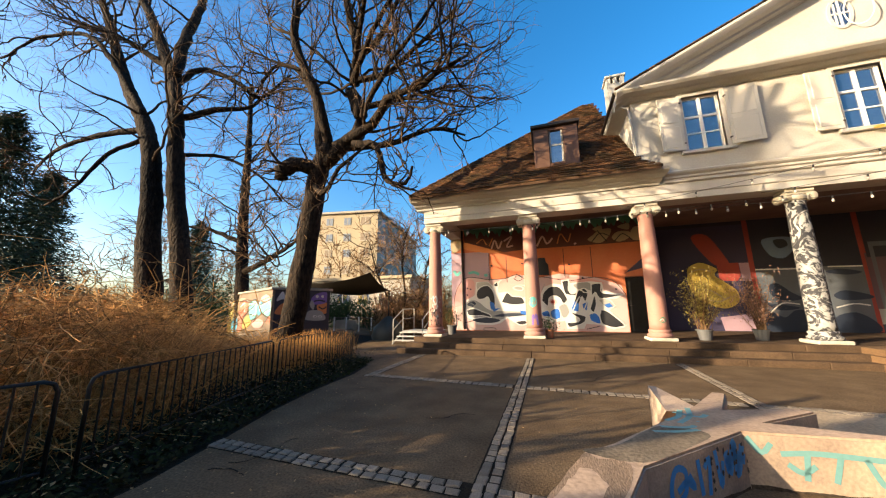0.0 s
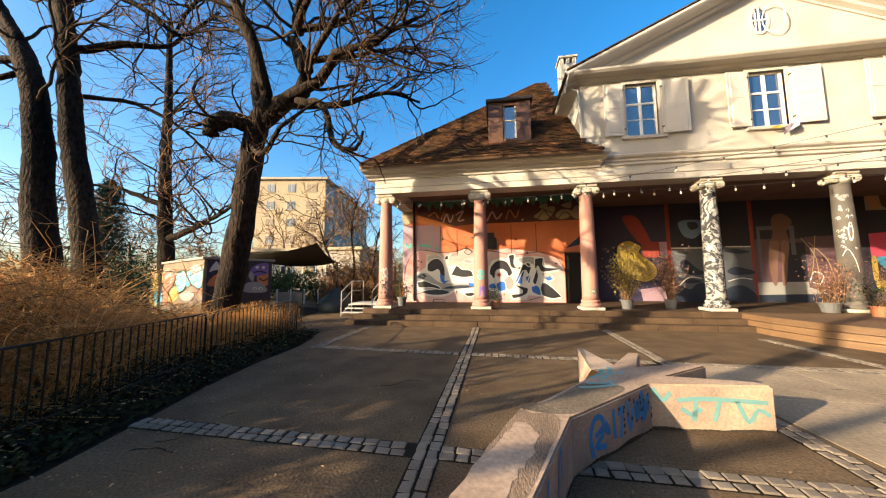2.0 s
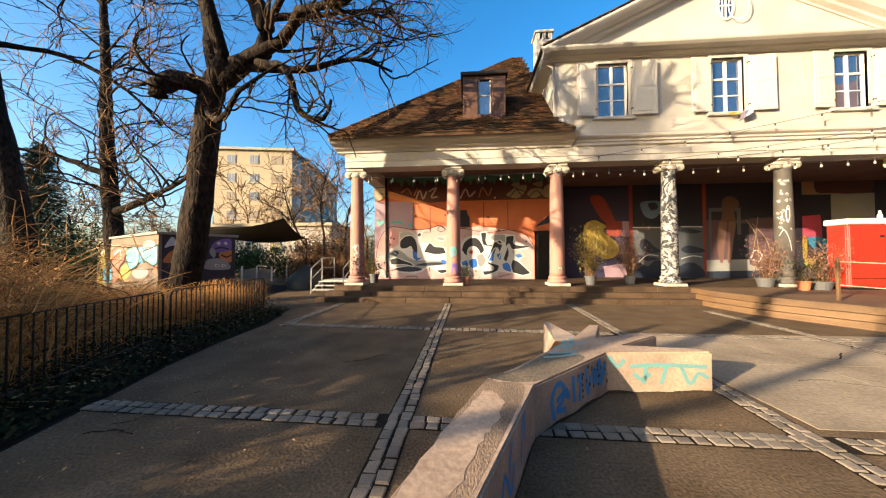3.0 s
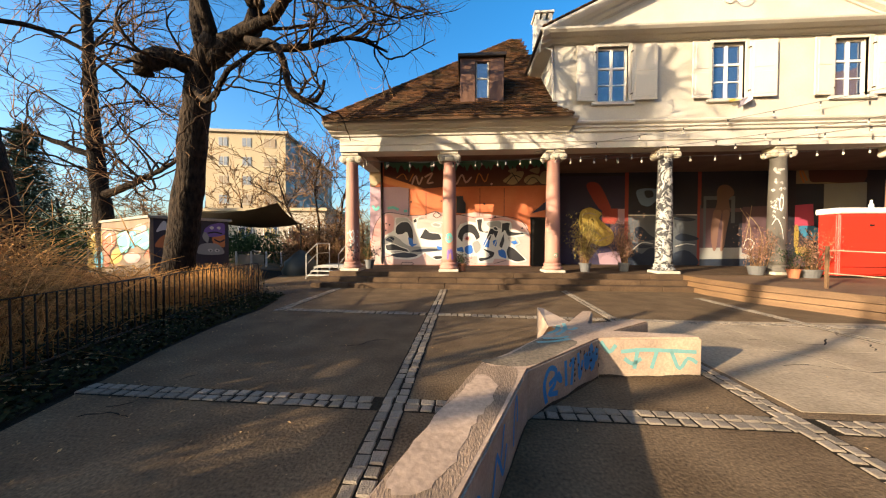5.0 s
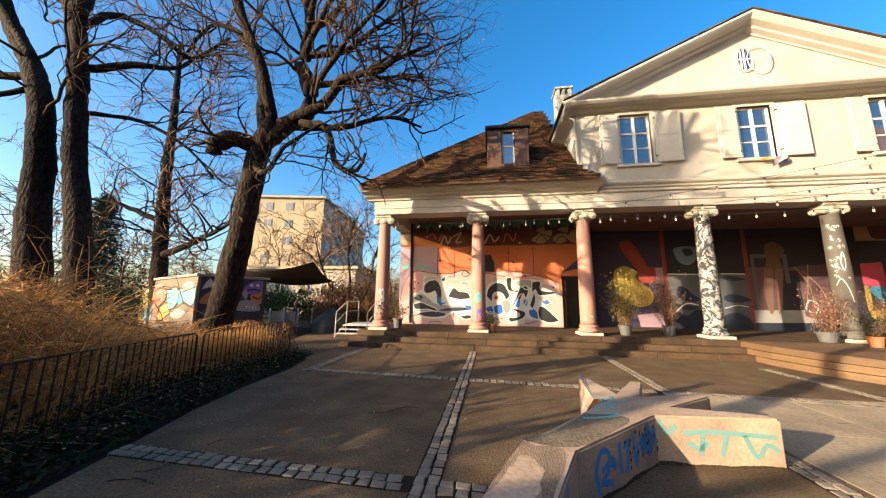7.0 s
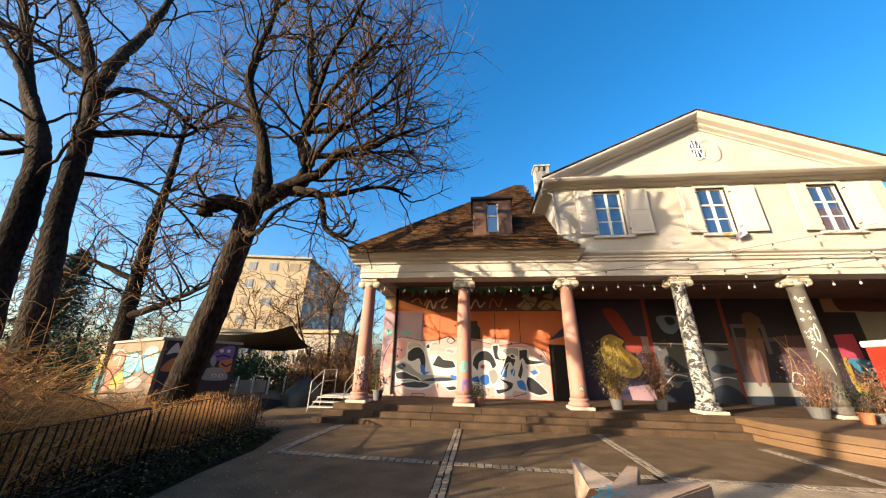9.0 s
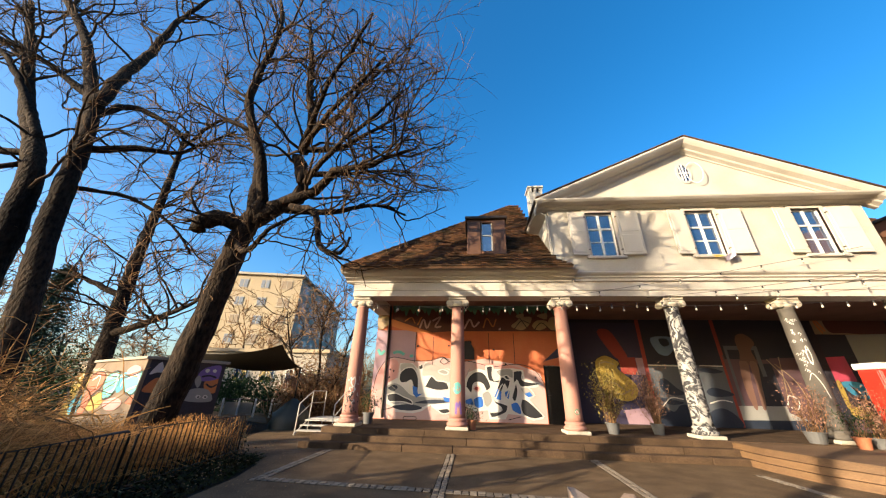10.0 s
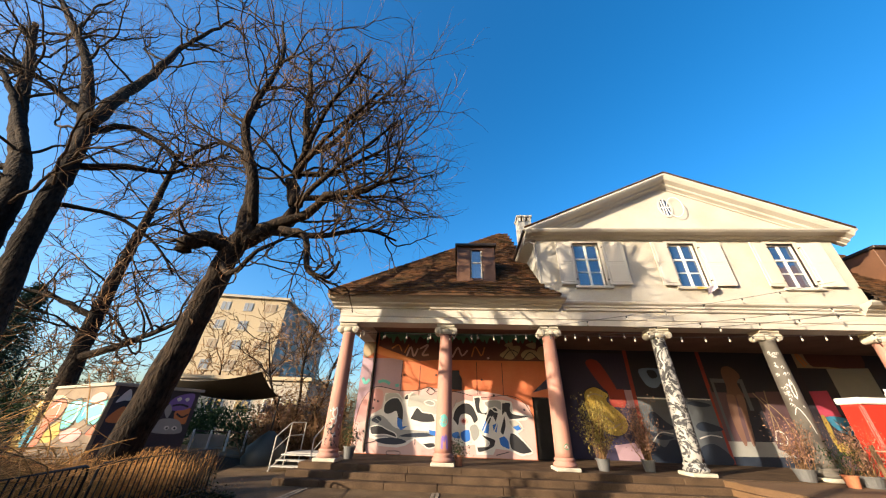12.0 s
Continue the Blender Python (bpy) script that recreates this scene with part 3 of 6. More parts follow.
part("pane", Mesh().add([(OX + 0.21 * math.cos(i * math.pi / 16), WALL_Y - 0.006, OZ + 0.44 * math.sin(i * math.pi / 16)) for i in range(32)], [tuple(range(32))]), PANE, ov)
part("glazing_bar", Mesh().box(OX - 0.02, OX + 0.02, WALL_Y - 0.03, WALL_Y - 0.01, OZ - 0.43, OZ + 0.43).box(OX - 0.2, OX + 0.2, WALL_Y - 0.03, WALL_Y - 0.01, OZ - 0.02, OZ + 0.02).box(OX - 0.12, OX - 0.09, WALL_Y - 0.03, WALL_Y - 0.01, OZ - 0.34, OZ + 0.34), WHITE, ov)
sash = part("sash", ring(0.27, 0, -0.012, 0.26, 0.49, 0.022, 0.024), WHITE, ov, "open round white sash")
sash.location, sash.rotation_euler = (OX + 0.06, WALL_Y - 0.06, OZ - 0.06), (0, 0, radians(-18))

# ---- wing roofs: hipped, tiled, with a dormer ----
EY, EZ, RS, RK_ = 10.56, 5.74, 7.4, 0.955


def wing_roof(name, mirror):
    X = lambda x: 2 * CX - x if mirror else x
    m = Mesh()
    hx = -4.78
    pts = [(hx, EY, EZ), (3.55, EY, EZ), (3.1, EY + 0.45, EZ + 0.45 * RK_), (3.1, EY + RS, EZ + RS * RK_), (hx + RS, EY + RS, EZ + RS * RK_), (hx, EY + 2 * RS, EZ)]
    low = [(x, y, z - 0.08) for x, y, z in pts]
    allp = [(X(x), y, z) for x, y, z in pts + low]
    m.add(allp, [(0, 1, 2, 3, 4), (0, 4, 5), (0, 6, 7, 1), (0, 5, 11, 6), (6, 10, 9, 8, 7)])
    root = setting(name, m, RIDGE, "steep hipped roof of weathered brown clay tiles", "roof")
    tiles = Mesh()
    rr = random.Random(8)
    row, k = 0.0, 0
    while row < RS:
        x = hx + row + (0.09 if k % 2 else 0)
        lim = 3.5 - row if row < 0.4 else 3.08
        while x < lim:
            if not (-0.2 < x < 1.4 and 0.88 < row < 2.5):
                lift, jx = rr.uniform(0.02, 0.05), rr.uniform(-0.006, 0.006)
                a, b = row, row + 0.17
                p = [(X(x + jx), EY + a - 0.03, EZ + a * RK_ + lift + 0.015), (X(x + 0.165 + jx), EY + a - 0.03, EZ + a * RK_ + lift + 0.015), (X(x + 0.165 + jx), EY + b, EZ + b * RK_ + 0.014), (X(x + jx), EY + b, EZ + b * RK_ + 0.014)]
                q = [(u, v + 0.022, w - 0.03) for u, v, w in p]
                tiles.add(p + q[:2], [(0, 1, 2, 3), (0, 4, 5, 1)])
            x += 0.178
        row += 0.125
        k += 1
    tagged(part("roof_tiles", tiles, TILE, root), kind="stuff")
    hip = Mesh()
    for i in range(26):
        s = i * 0.285
        hip.tube([(X(hx + s), EY + s, EZ + s * RK_ + 0.01), (X(hx + s + 0.3), EY + s + 0.3, EZ + (s + 0.3) * RK_)], [0.09, 0.075], 8)
    tagged(part("hip_tiles", hip, TILE, root), kind="stuff")
    return root


roof_w, roof_e = wing_roof("roof_west", False), wing_roof("roof_east", True)


def dormer(mirror):
    root = tagged(new("dormer"), "narrow brown metal clad dormer with a tall window", "dormer", "roof dormers", "structure")
    X = lambda x: 2 * CX - x if mirror else x

    def bx(a, b, *r, **k):
        a, b = sorted((X(a), X(b)))
        return Mesh().box(a, b, *r, **k)

    y0 = 11.4
    part("cheek", bx(-0.12, 0.42, y0, 13.0, 6.55, 8.12, c=0.01), COPPER, root)
    part("cheek", bx(0.92, 1.42, y0, 13.0, 6.55, 8.12, c=0.01), COPPER, root)
    part("apron", bx(0.42, 0.92, y0 + 0.02, 12.4, 6.5, 6.72, c=0.01), COPPER, root)
    part("lintel", bx(0.42, 0.92, y0 + 0.02, 12.4, 8.0, 8.12), COPPER, root)
    part("roof_slab", bx(-0.2, 1.5, y0 - 0.12, 13.3, 8.12, 8.24, c=0.02), GUTTER, root)
    w = tagged(new("window"), "narrow blue glass casement")
    w.parent = root
    part("window_frame", Mesh().box(*sorted((X(0.44), X(0.49))), y0 + 0.08, y0 + 0.14, 6.72, 8.0).box(*sorted((X(0.85), X(0.9))), y0 + 0.08, y0 + 0.14, 6.72, 8.0).box(*sorted((X(0.49), X(0.85))), y0 + 0.08, y0 + 0.14, 7.4, 7.45), TRIM, w)
    part("pane", Mesh().add([(X(0.47), y0 + 0.11, 6.72), (X(0.88), y0 + 0.11, 6.72), (X(0.88), y0 + 0.11, 8.0), (X(0.47), y0 + 0.11, 8.0)], [(0, 1, 2, 3)]), PANE, w)
    return root


dormer(False), dormer(True)
ch = tagged(new("chimney"), "cream rendered chimney with an open topped cap", "chimney", "", "structure")
part("stack", Mesh().box(3.68, 4.5, 16.7, 17.5, 11.5, 13.0, 0.02), PLASTER, ch)
part("cap_pier", Mesh().box(3.68, 3.86, 16.7, 17.5, 13.0, 13.32), PLASTER, ch)
part("cap_pier", Mesh().box(4.0, 4.16, 16.7, 17.5, 13.0, 13.32), PLASTER, ch)
part("cap_pier", Mesh().box(4.32, 4.5, 16.7, 17.5, 13.0, 13.32), PLASTER, ch)
part("cap", Mesh().box(3.6, 4.58, 16.62, 17.58, 13.32, 13.44, 0.02), PLASTER, ch)

CLOTH_A, CLOTH_B = mat("yellow_cloth", (0.6, 0.42, 0.1), 0.8, 0.1, 5, 0.1), mat("pale_violet_cloth", (0.5, 0.44, 0.5), 0.8, 0.1, 5, 0.1)
banner = thing("cloth_banner", "small yellow and pale violet cloth hung at a window sill", "cloth")
for k, (cm, x0) in enumerate(((CLOTH_A, 8.62), (CLOTH_B, 9.0))):
    cl = Mesh()
    pts = [(x0 + 0.42 * u - (0.1 * v if k else 0), 11.02 - 0.05 * math.sin(5 * u + 3 * v) - 0.03 * v, 6.27 - v * (0.34 if k else 0.1) * (1 - 0.55 * u) + 0.1 * u * k) for v in (0, 0.5, 1) for u in (0, 0.25, 0.5, 0.75, 1)]
    fs = [(r0 * 5 + i, r0 * 5 + i + 1, r0 * 5 + i + 6, r0 * 5 + i + 5) for r0 in (0, 1) for i in range(4)]
    cl.add(pts, fs).add([(x, y + 0.006, z) for x, y, z in pts], [q[::-1] for q in fs])
    part("cloth_strip", cl, cm, banner, smooth=True)
rain = tagged(part("drainpipe", Mesh().tube([(-3.80, BACK_L - 0.06, 5.25), (-3.80, BACK_L - 0.06, 0.75), (-3.74, BACK_L - 0.12, 0.56)], 0.05, 8), GUTTER, smooth=True), "dark drainpipe on the painted back wall", "drainpipe", "", "structure")


# ---- the star shaped skate ledge ----
ledge = thing("skate_ledge", "star shaped concrete skating ledge with worn paint and blue graffiti", "ledge")
LZ = 0.46
STAR = [(-0.72, 0.55), (-0.24, 0.55), (0.04, 1.39), (0.60, 2.80), (1.60, 3.77), (2.80, 3.88), (2.74, 4.0), (1.92, 4.10), (2.62, 4.62), (2.50, 4.72), (1.74, 4.44), (2.10, 5.22), (1.96, 5.26), (1.50, 4.52), (1.0, 3.86), (0.46, 3.18), (0.20, 2.92), (-0.36, 1.40)]
body = Mesh().prism(STAR, 0.0, LZ - 0.02)
part("side", body, LEDGE_SIDE, ledge, "pinkish painted concrete sides with blue tags")


def near_edge(p, q, w):
    d = Vector((q[0] - p[0], q[1] - p[1])).normalized()
    return Vector((-d.y, d.x)) * w


# top slab: worn screed, slightly smaller than the sides
def shrink(poly, w):
    out = []
    for i, p in enumerate(poly):
        a, b = Vector(poly[i - 1]), Vector(poly[(i + 1) % len(poly)])
        n1, n2 = near_edge(a, p, w), near_edge(p, b, w)
        m2 = n1 + n2
        k = m2.length_squared / (2 * w * w)
        out.append(tuple(Vector(p) + m2 / max(k, 0.55)))
    return out


part("top", Mesh().prism(shrink(STAR, 0.012), LZ - 0.02, LZ), LEDGE_TOP, ledge, "chipped pale concrete top")
fin = Mesh().add([(1.17, 4.30, LZ - 0.02), (1.28, 5.18, 0.0), (1.55, 4.45, LZ - 0.02), (1.22, 5.16, 0.52), (1.16, 4.9, 0.0), (1.32, 5.2, 0.50)],
                 [(0, 3, 5, 2), (0, 4, 3), (4, 1, 5, 3), (1, 2, 5), (0, 2, 1, 4)])
part("fin", fin, LEDGE_SIDE, ledge, "pale raised wedge at one arm")

# ---- crowd barrier fence along the shrub bed ----
FENCE = [(-5.72, -2.4), (-5.0, 0.0), (-4.44, 1.85), (-4.42, 2.06), (-5.36, 5.22), (-5.42, 5.42), (-5.86, 8.72)]


def barrier(a, b, label):
    root = thing("barrier", label, "barrier", "", "barrier fence panels")
    a, b = Vector((*a, 0)), Vector((*b, 0))
    length, ang = (b - a).length, math.atan2(b.y - a.y, b.x - a.x)
    root.matrix_world = pose(a.x, a.y, 0, 0, 0, math.degrees(ang))
    r, h = 0.019, 0.95
    c = 0.1
    pts = [(0, 0, 0), (0, 0, h - c), (c * 0.3, 0, h - c * 0.3), (c, 0, h), (length - c, 0, h), (length - c * 0.3, 0, h - c * 0.3), (length, 0, h - c), (length, 0, 0)]
    part("frame", Mesh().tube(pts, r, 8), IRON, root, smooth=True)
    part("bottom_rail", Mesh().tube([(0, 0, 0.16), (length, 0, 0.16)], 0.014, 6), IRON, root)
    k = int(length / 0.125)
    for i in range(1, k):
        x = length * i / k
        part("bar", Mesh().tube([(x, 0, 0.16), (x, 0, h)], 0.0105, 5), IRON, root)
    for x in (0.35, length - 0.35):
        part("foot", Mesh().tube([(x, -0.3, 0.02), (x, 0, 0.1), (x, 0.3, 0.02)], 0.014, 5).tube([(x, 0, 0.1), (x, 0, 0.16)], 0.012, 5), IRON, root)
    return root


for a, b in ((0, 1), (1, 2), (3, 4), (5, 6)):
    barrier(FENCE[a], FENCE[b], "dark rusty steel crowd barrier with upright bars")

# ---- trees ----
def smooth_path(pts, step):
    """Points along a soft curve through the given ones."""
    p = np.array(pts, float)
    p = np.vstack([2 * p[0] - p[1], p, 2 * p[-1] - p[-2]])
    out = []
    for i in range(1, len(p) - 2):
        k = max(2, int(np.linalg.norm(p[i + 1] - p[i]) / step))
        for t in np.arange(k) / k:
            out.append(0.5 * (2 * p[i] + (p[i + 1] - p[i - 1]) * t + (2 * p[i - 1] - 5 * p[i] + 4 * p[i + 1] - p[i + 2]) * t**2 + (3 * p[i] - p[i - 1] - 3 * p[i + 1] + p[i + 2]) * t**3))
    return np.array(out + [p[-2]])


class Tree:
    def __init__(self, seed):
        self.r = np.random.RandomState(seed)
        self.wood, self.limbs, self.twigs = Mesh(), Mesh(), Mesh()

    def shoot(self, start, way, length, r0, steps, wander, lift):
        """A wandering shoot as points."""
        p, d = np.array(start, float), np.array(way, float)
        out = [p.copy()]
        for _ in range(steps):
            d = d + self.r.normal(0, wander, 3) + (0, 0, lift)
            d /= np.linalg.norm(d)
            p = p + d * length / steps
            out.append(p.copy())
        return np.array(out), d

    def aside(self, d, spread):
        v = self.r.normal(0, 1, 3)
        v -= d * (v @ d)
        v /= np.linalg.norm(v)
        return d * math.cos(spread) + v * math.sin(spread)

    def limb(self, pts, r0, r1, shoots, reach, sides=10, gnarl=0.06, first=0.25, wood=True):
        path = smooth_path(pts, 0.22 if sides > 10 else 0.35)
        n = len(path)
        path[1:-1] += self.r.normal(0, gnarl * r0 * (0.7 if r0 > 0.3 else 2), (n - 2, 3))
        rad = np.linspace(r0, r1, n) * (1 + self.r.normal(0, 0.025 if r0 > 0.3 else 0.06, n))
        (self.wood if wood else self.limbs).tube(path, rad, sides)
        if sides > 10:
            # ridged, lumpy bark
            k = n * sides
            for q in range(len(self.wood.v) - k, len(self.wood.v)):
                i, a = divmod(q - len(self.wood.v) + k, sides)
                p = np.array(self.wood.v[q])
                out = (p - path[i]) / (rad[i] + 1e-6)
                bulge = 0.10 * noise.noise((a * 1.7, path[i][2] * 0.9, r0 * 40)) + 0.07 * noise.noise((a * 5.1, path[i][2] * 3.1, r0 * 70))
                self.wood.v[q] = tuple(p + out * rad[i] * bulge)
        for _ in range(shoots):
            t = first + (1 - first) * self.r.rand() ** 0.8
            i = min(int(t * (n - 1)), n - 2)
            d = path[i + 1] - path[i]
            d /= np.linalg.norm(d)
            self.branch(path[i], self.aside(d, self.r.uniform(0.5, 1.3)), reach * self.r.uniform(0.5, 1.1), max(r1 * 0.9, rad[i] * 0.32), 1)

    def branch(self, start, way, length, r0, level):
        r0 = min(r0, 0.055 / level**0.7)
        if level == 1:
            pts, d = self.shoot(start, way, length * 1.45, r0, 15, 0.21, 0.03)
            self.limbs.tube(pts, np.linspace(r0, 0.012, len(pts)), 6)
            kids, first = int(2 + length * 1.5), 0.2
        elif level == 2:
            pts, d = self.shoot(start, way, length, r0, 6, 0.22, 0.02)
            self.limbs.tube(pts, np.linspace(min(r0, 0.018), 0.006, len(pts)), 4)
            kids, first = int(2 + length * 2.2), 0.1
        else:
            pts, d = self.shoot(start, way, length, r0, 4, 0.22, self.r.uniform(-0.06, 0.08))
            self.twigs.tube(pts, np.linspace(self.thin * 1.5, self.thin * 0.6, len(pts)), 3)
            return
        for _ in range(kids):
            i = min(int((first + (1 - first) * self.r.rand()) * (len(pts) - 1)), len(pts) - 2)
            d = pts[i + 1] - pts[i]
            d = d / np.linalg.norm(d)
            self.branch(pts[i] + (pts[i + 1] - pts[i]) * self.r.rand(), self.aside(d, self.r.uniform(0.4, 1.1)), length * self.r.uniform(0.4, 0.85), r0 * 0.5, level + 1)

    thin = 0.004

    def finish(self, label):
        root = thing("tree", label, "tree", "", "bare trees")
        part("trunk", self.wood, BARK, root, "dark furrowed bark", True)
        tagged(part("branchwork", self.limbs, LIMB, root, smooth=True), kind="stuff")
        tagged(part("crown", self.twigs, TWIG, root), "fine bare brown twigs", kind="stuff")
        return root


a = Tree(11)
a.limb([(-7.85, 8.0, -0.1), (-7.6, 8.0, 1.0), (-7.32, 8.0, 2.7), (-7.1, 8.0, 4.6), (-6.95, 8.0, 6.0), (-6.5, 8.0, 6.85)], 0.36, 0.29, 3, 1.6, 16, 0.03, 0.6)
a.limb([(-6.9, 8, 6.2), (-5.9, 8.1, 6.95), (-5.45, 8.2, 7.6), (-5.94, 8.3, 9.0), (-5.8, 8.3, 10.4), (-6.3, 8.3, 12.4), (-6.6, 8.2, 14.5), (-7.2, 8.2, 17.0)], 0.26, 0.05, 26, 3.0)
a.limb([(-6.3, 8.0, 6.8), (-4.9, 7.9, 7.3), (-4.2, 7.6, 7.8), (-2.9, 7.2, 7.7), (-1.7, 6.9, 7.9)], 0.18, 0.04, 22, 2.3)
a.limb([(-6.2, 8.0, 6.75), (-4.6, 8.4, 6.8), (-3.2, 8.8, 7.3), (-2.2, 9.2, 7.1)], 0.13, 0.035, 15, 1.6)
a.limb([(-5.6, 8.0, 6.8), (-4.5, 7.5, 6.3), (-4.15, 7.3, 5.4), (-3.9, 7.2, 4.95), (-3.3, 7.1, 4.8), (-3.1, 7.0, 5.2)], 0.12, 0.03, 11, 1.2)
a.limb([(-6.6, 8.0, 6.7), (-6.7, 7.5, 8.3), (-7.4, 7.2, 10.1), (-7.4, 7.0, 11.6), (-7.0, 6.8, 14.0), (-7.6, 6.6, 16.4)], 0.18, 0.04, 20, 2.8)
a.limb([(-6.8, 8.0, 6.5), (-7.9, 8.6, 9.6), (-9.6, 9.0, 11.6), (-11.2, 9.4, 12.0), (-12.4, 9.6, 10.9)], 0.19, 0.04, 13, 2.8)
a.limb([(-5.85, 8.3, 10.2), (-4.7, 8.0, 10.6), (-3.7, 7.7, 11.9), (-2.7, 7.4, 12.7)], 0.12, 0.03, 20, 2.5)
a.limb([(-5.9, 8.3, 9.4), (-4.6, 8.2, 9.3), (-3.2, 8.0, 9.9), (-2.0, 7.6, 10.3)], 0.12, 0.03, 20, 2.3)
a.limb([(-5.6, 8.2, 8.2), (-4.4, 8.6, 8.5), (-3.0, 9.2, 9.0), (-2.2, 9.6, 9.2)], 0.10, 0.03, 15, 1.8)
a.limb([(-7.0, 8.0, 6.1), (-7.25, 7.6, 6.2), (-7.55, 7.35, 6.0), (-7.65, 7.2, 5.6)], 0.26, 0.2, 4, 1.2, 12, 0.12)
a.limb([(-7.0, 7.9, 5.6), (-6.3, 7.4, 5.0), (-5.8, 7.2, 5.1), (-5.2, 6.8, 5.4), (-4.0, 6.4, 5.7)], 0.10, 0.025, 7, 1.6)
a.limb([(-5.9, 8.2, 9.2), (-4.4, 6.9, 9.6), (-3.2, 6.2, 9.9), (-2.4, 5.8, 10.4)], 0.11, 0.035, 8, 1.9)
a.limb([(-5.9, 8.2, 9.8), (-4.6, 6.8, 10.6), (-3.4, 5.9, 11.4), (-2.9, 5.6, 12.2)], 0.10, 0.035, 7, 1.9)
a.limb([(-5.4, 8.1, 7.8), (-4.0, 7.0, 8.2), (-2.6, 6.3, 8.7), (-1.8, 6.0, 9.2)], 0.10, 0.03, 7, 1.8)
a.finish("old bare tree with a leaning gnarled trunk and twisted limbs")

b = Tree(23)
b.limb([(-12.02, 6.90, -0.1), (-12.30, 6.90, 0.91), (-12.88, 6.90, 3.44), (-13.32, 6.90, 5.97), (-14.03, 6.90, 8.15), (-15.98, 6.90, 10.80), (-18.17, 6.90, 14.36), (-20.12, 6.90, 17.59)], 0.40, 0.10, 24, 3.2, 16, 0.03, 0.3)
b.limb([(-14.37, 6.90, 8.96), (-17.48, 6.32, 12.87), (-20.01, 5.75, 13.33), (-21.39, 5.17, 12.18)], 0.15, 0.04, 11, 2.4)
b.limb([(-14.03, 6.90, 8.38), (-15.98, 6.44, 8.27), (-17.94, 5.98, 7.70), (-18.29, 5.75, 6.66)], 0.13, 0.03, 9, 2.0)
b.limb([(-13.80, 6.90, 8.04), (-14.72, 6.21, 7.12), (-15.29, 5.75, 5.74), (-16.21, 5.52, 5.17)], 0.09, 0.03, 6, 1.6)
b.finish("tall bare tree with dark ridged trunk")
c = Tree(31)
c.limb([(-11.04, 7.24, -0.1), (-11.38, 7.24, 1.37), (-11.90, 7.24, 3.67), (-12.59, 7.24, 5.97), (-13.22, 7.24, 9.07), (-13.91, 7.24, 11.03), (-16.45, 7.24, 15.17), (-18.40, 6.90, 17.70), (-21.27, 6.67, 21.15)], 0.33, 0.10, 26, 3.0, 16, 0.03, 0.28)
c.limb([(-13.68, 7.24, 10.80), (-14.14, 7.70, 13.10), (-14.37, 8.16, 15.40), (-14.60, 8.62, 18.62), (-13.57, 9.08, 22.30)], 0.24, 0.06, 16, 3.4)
c.limb([(-13.57, 7.24, 10.34), (-13.34, 7.93, 11.61), (-11.85, 8.39, 11.03), (-10.92, 8.85, 10.34), (-10.12, 9.54, 11.72)], 0.14, 0.04, 11, 2.4)
c.limb([(-14.03, 7.24, 11.26), (-15.75, 6.55, 12.52), (-17.48, 5.86, 13.33)], 0.14, 0.04, 8, 2.2)
c.limb([(-13.22, 7.36, 8.96), (-11.85, 8.16, 9.54), (-11.38, 8.85, 9.99), (-10.46, 9.54, 11.49)], 0.14, 0.03, 9, 2.2)
c.limb([(-12.88, 7.36, 7.35), (-11.50, 8.05, 7.35), (-10.35, 8.74, 6.66), (-9.66, 9.20, 5.74)], 0.08, 0.03, 7, 1.8)
c.finish("tall bare tree with an upright grey brown trunk")
e = Tree(61)
e.limb([(-12.2, -1.3, -0.1), (-12.2, -1.3, 3.0), (-12.0, -1.2, 6.5), (-11.8, -1.1, 9.5), (-11.8, -1.0, 13.0)], 0.42, 0.12, 4, 3.6, 14, 0.03, 0.45)
e.limb([(-12.0, -1.2, 7.0), (-10.6, -0.6, 9.0), (-9.6, 0.3, 12.0), (-8.6, 0.6, 13.0)], 0.20, 0.05, 4, 2.6)
e.limb([(-11.0, -0.8, 8.4), (-9.4, 0.0, 9.8), (-8.0, 0.5, 10.8)], 0.14, 0.05, 3, 2.4)
e.limb([(-12.0, -1.2, 6.2), (-13.2, -0.4, 8.0), (-14.0, 1.6, 9.2), (-14.6, 3.0, 9.6)], 0.16, 0.05, 4, 3.0)
for _ in range(13):
    x, y, z = e.r.uniform(-11.2, -6.6), e.r.uniform(-0.4, 1.2), e.r.uniform(10.4, 13.8)
    e.limb([(-11.8, -1.1, 9.4), (-10.8, -0.7, 10.2), (x, y, z)], 0.17, 0.09, 1, 1.6)
for _ in range(8):
    x, y, z = e.r.uniform(-16, -10), e.r.uniform(1.4, 3.2), e.r.uniform(8.0, 10.5)
    e.limb([(-12.0, -1.2, 6.8), (-12.6, 0.2, 8.0), (x, y, z)], 0.15, 0.07, 1, 1.6)
e.finish("tall bare tree at the edge of the shrub bed")
f = Tree(67)
f.limb([(-11.4, -5.6, -0.1), (-11.2, -5.5, 3.0), (-11.3, -5.4, 6.0), (-11.0, -5.3, 10.0)], 0.30, 0.1, 6, 3.0, 14, 0.03, 0.4)
f.limb([(-11.2, -5.5, 3.4), (-10.0, -6.2, 4.8), (-9.4, -6.6, 6.4)], 0.12, 0.05, 3, 2.0)
f.limb([(-11.25, -5.55, 2.8), (-10.4, -4.7, 3.2), (-10.6, -3.2, 3.25), (-11.0, -0.3, 3.3), (-11.3, 1.2, 3.5)], 0.14, 0.09, 3, 0.8)
f.finish("slender bare tree at the edge of the shrub bed")
d = Tree(47)
d.thin = 0.012
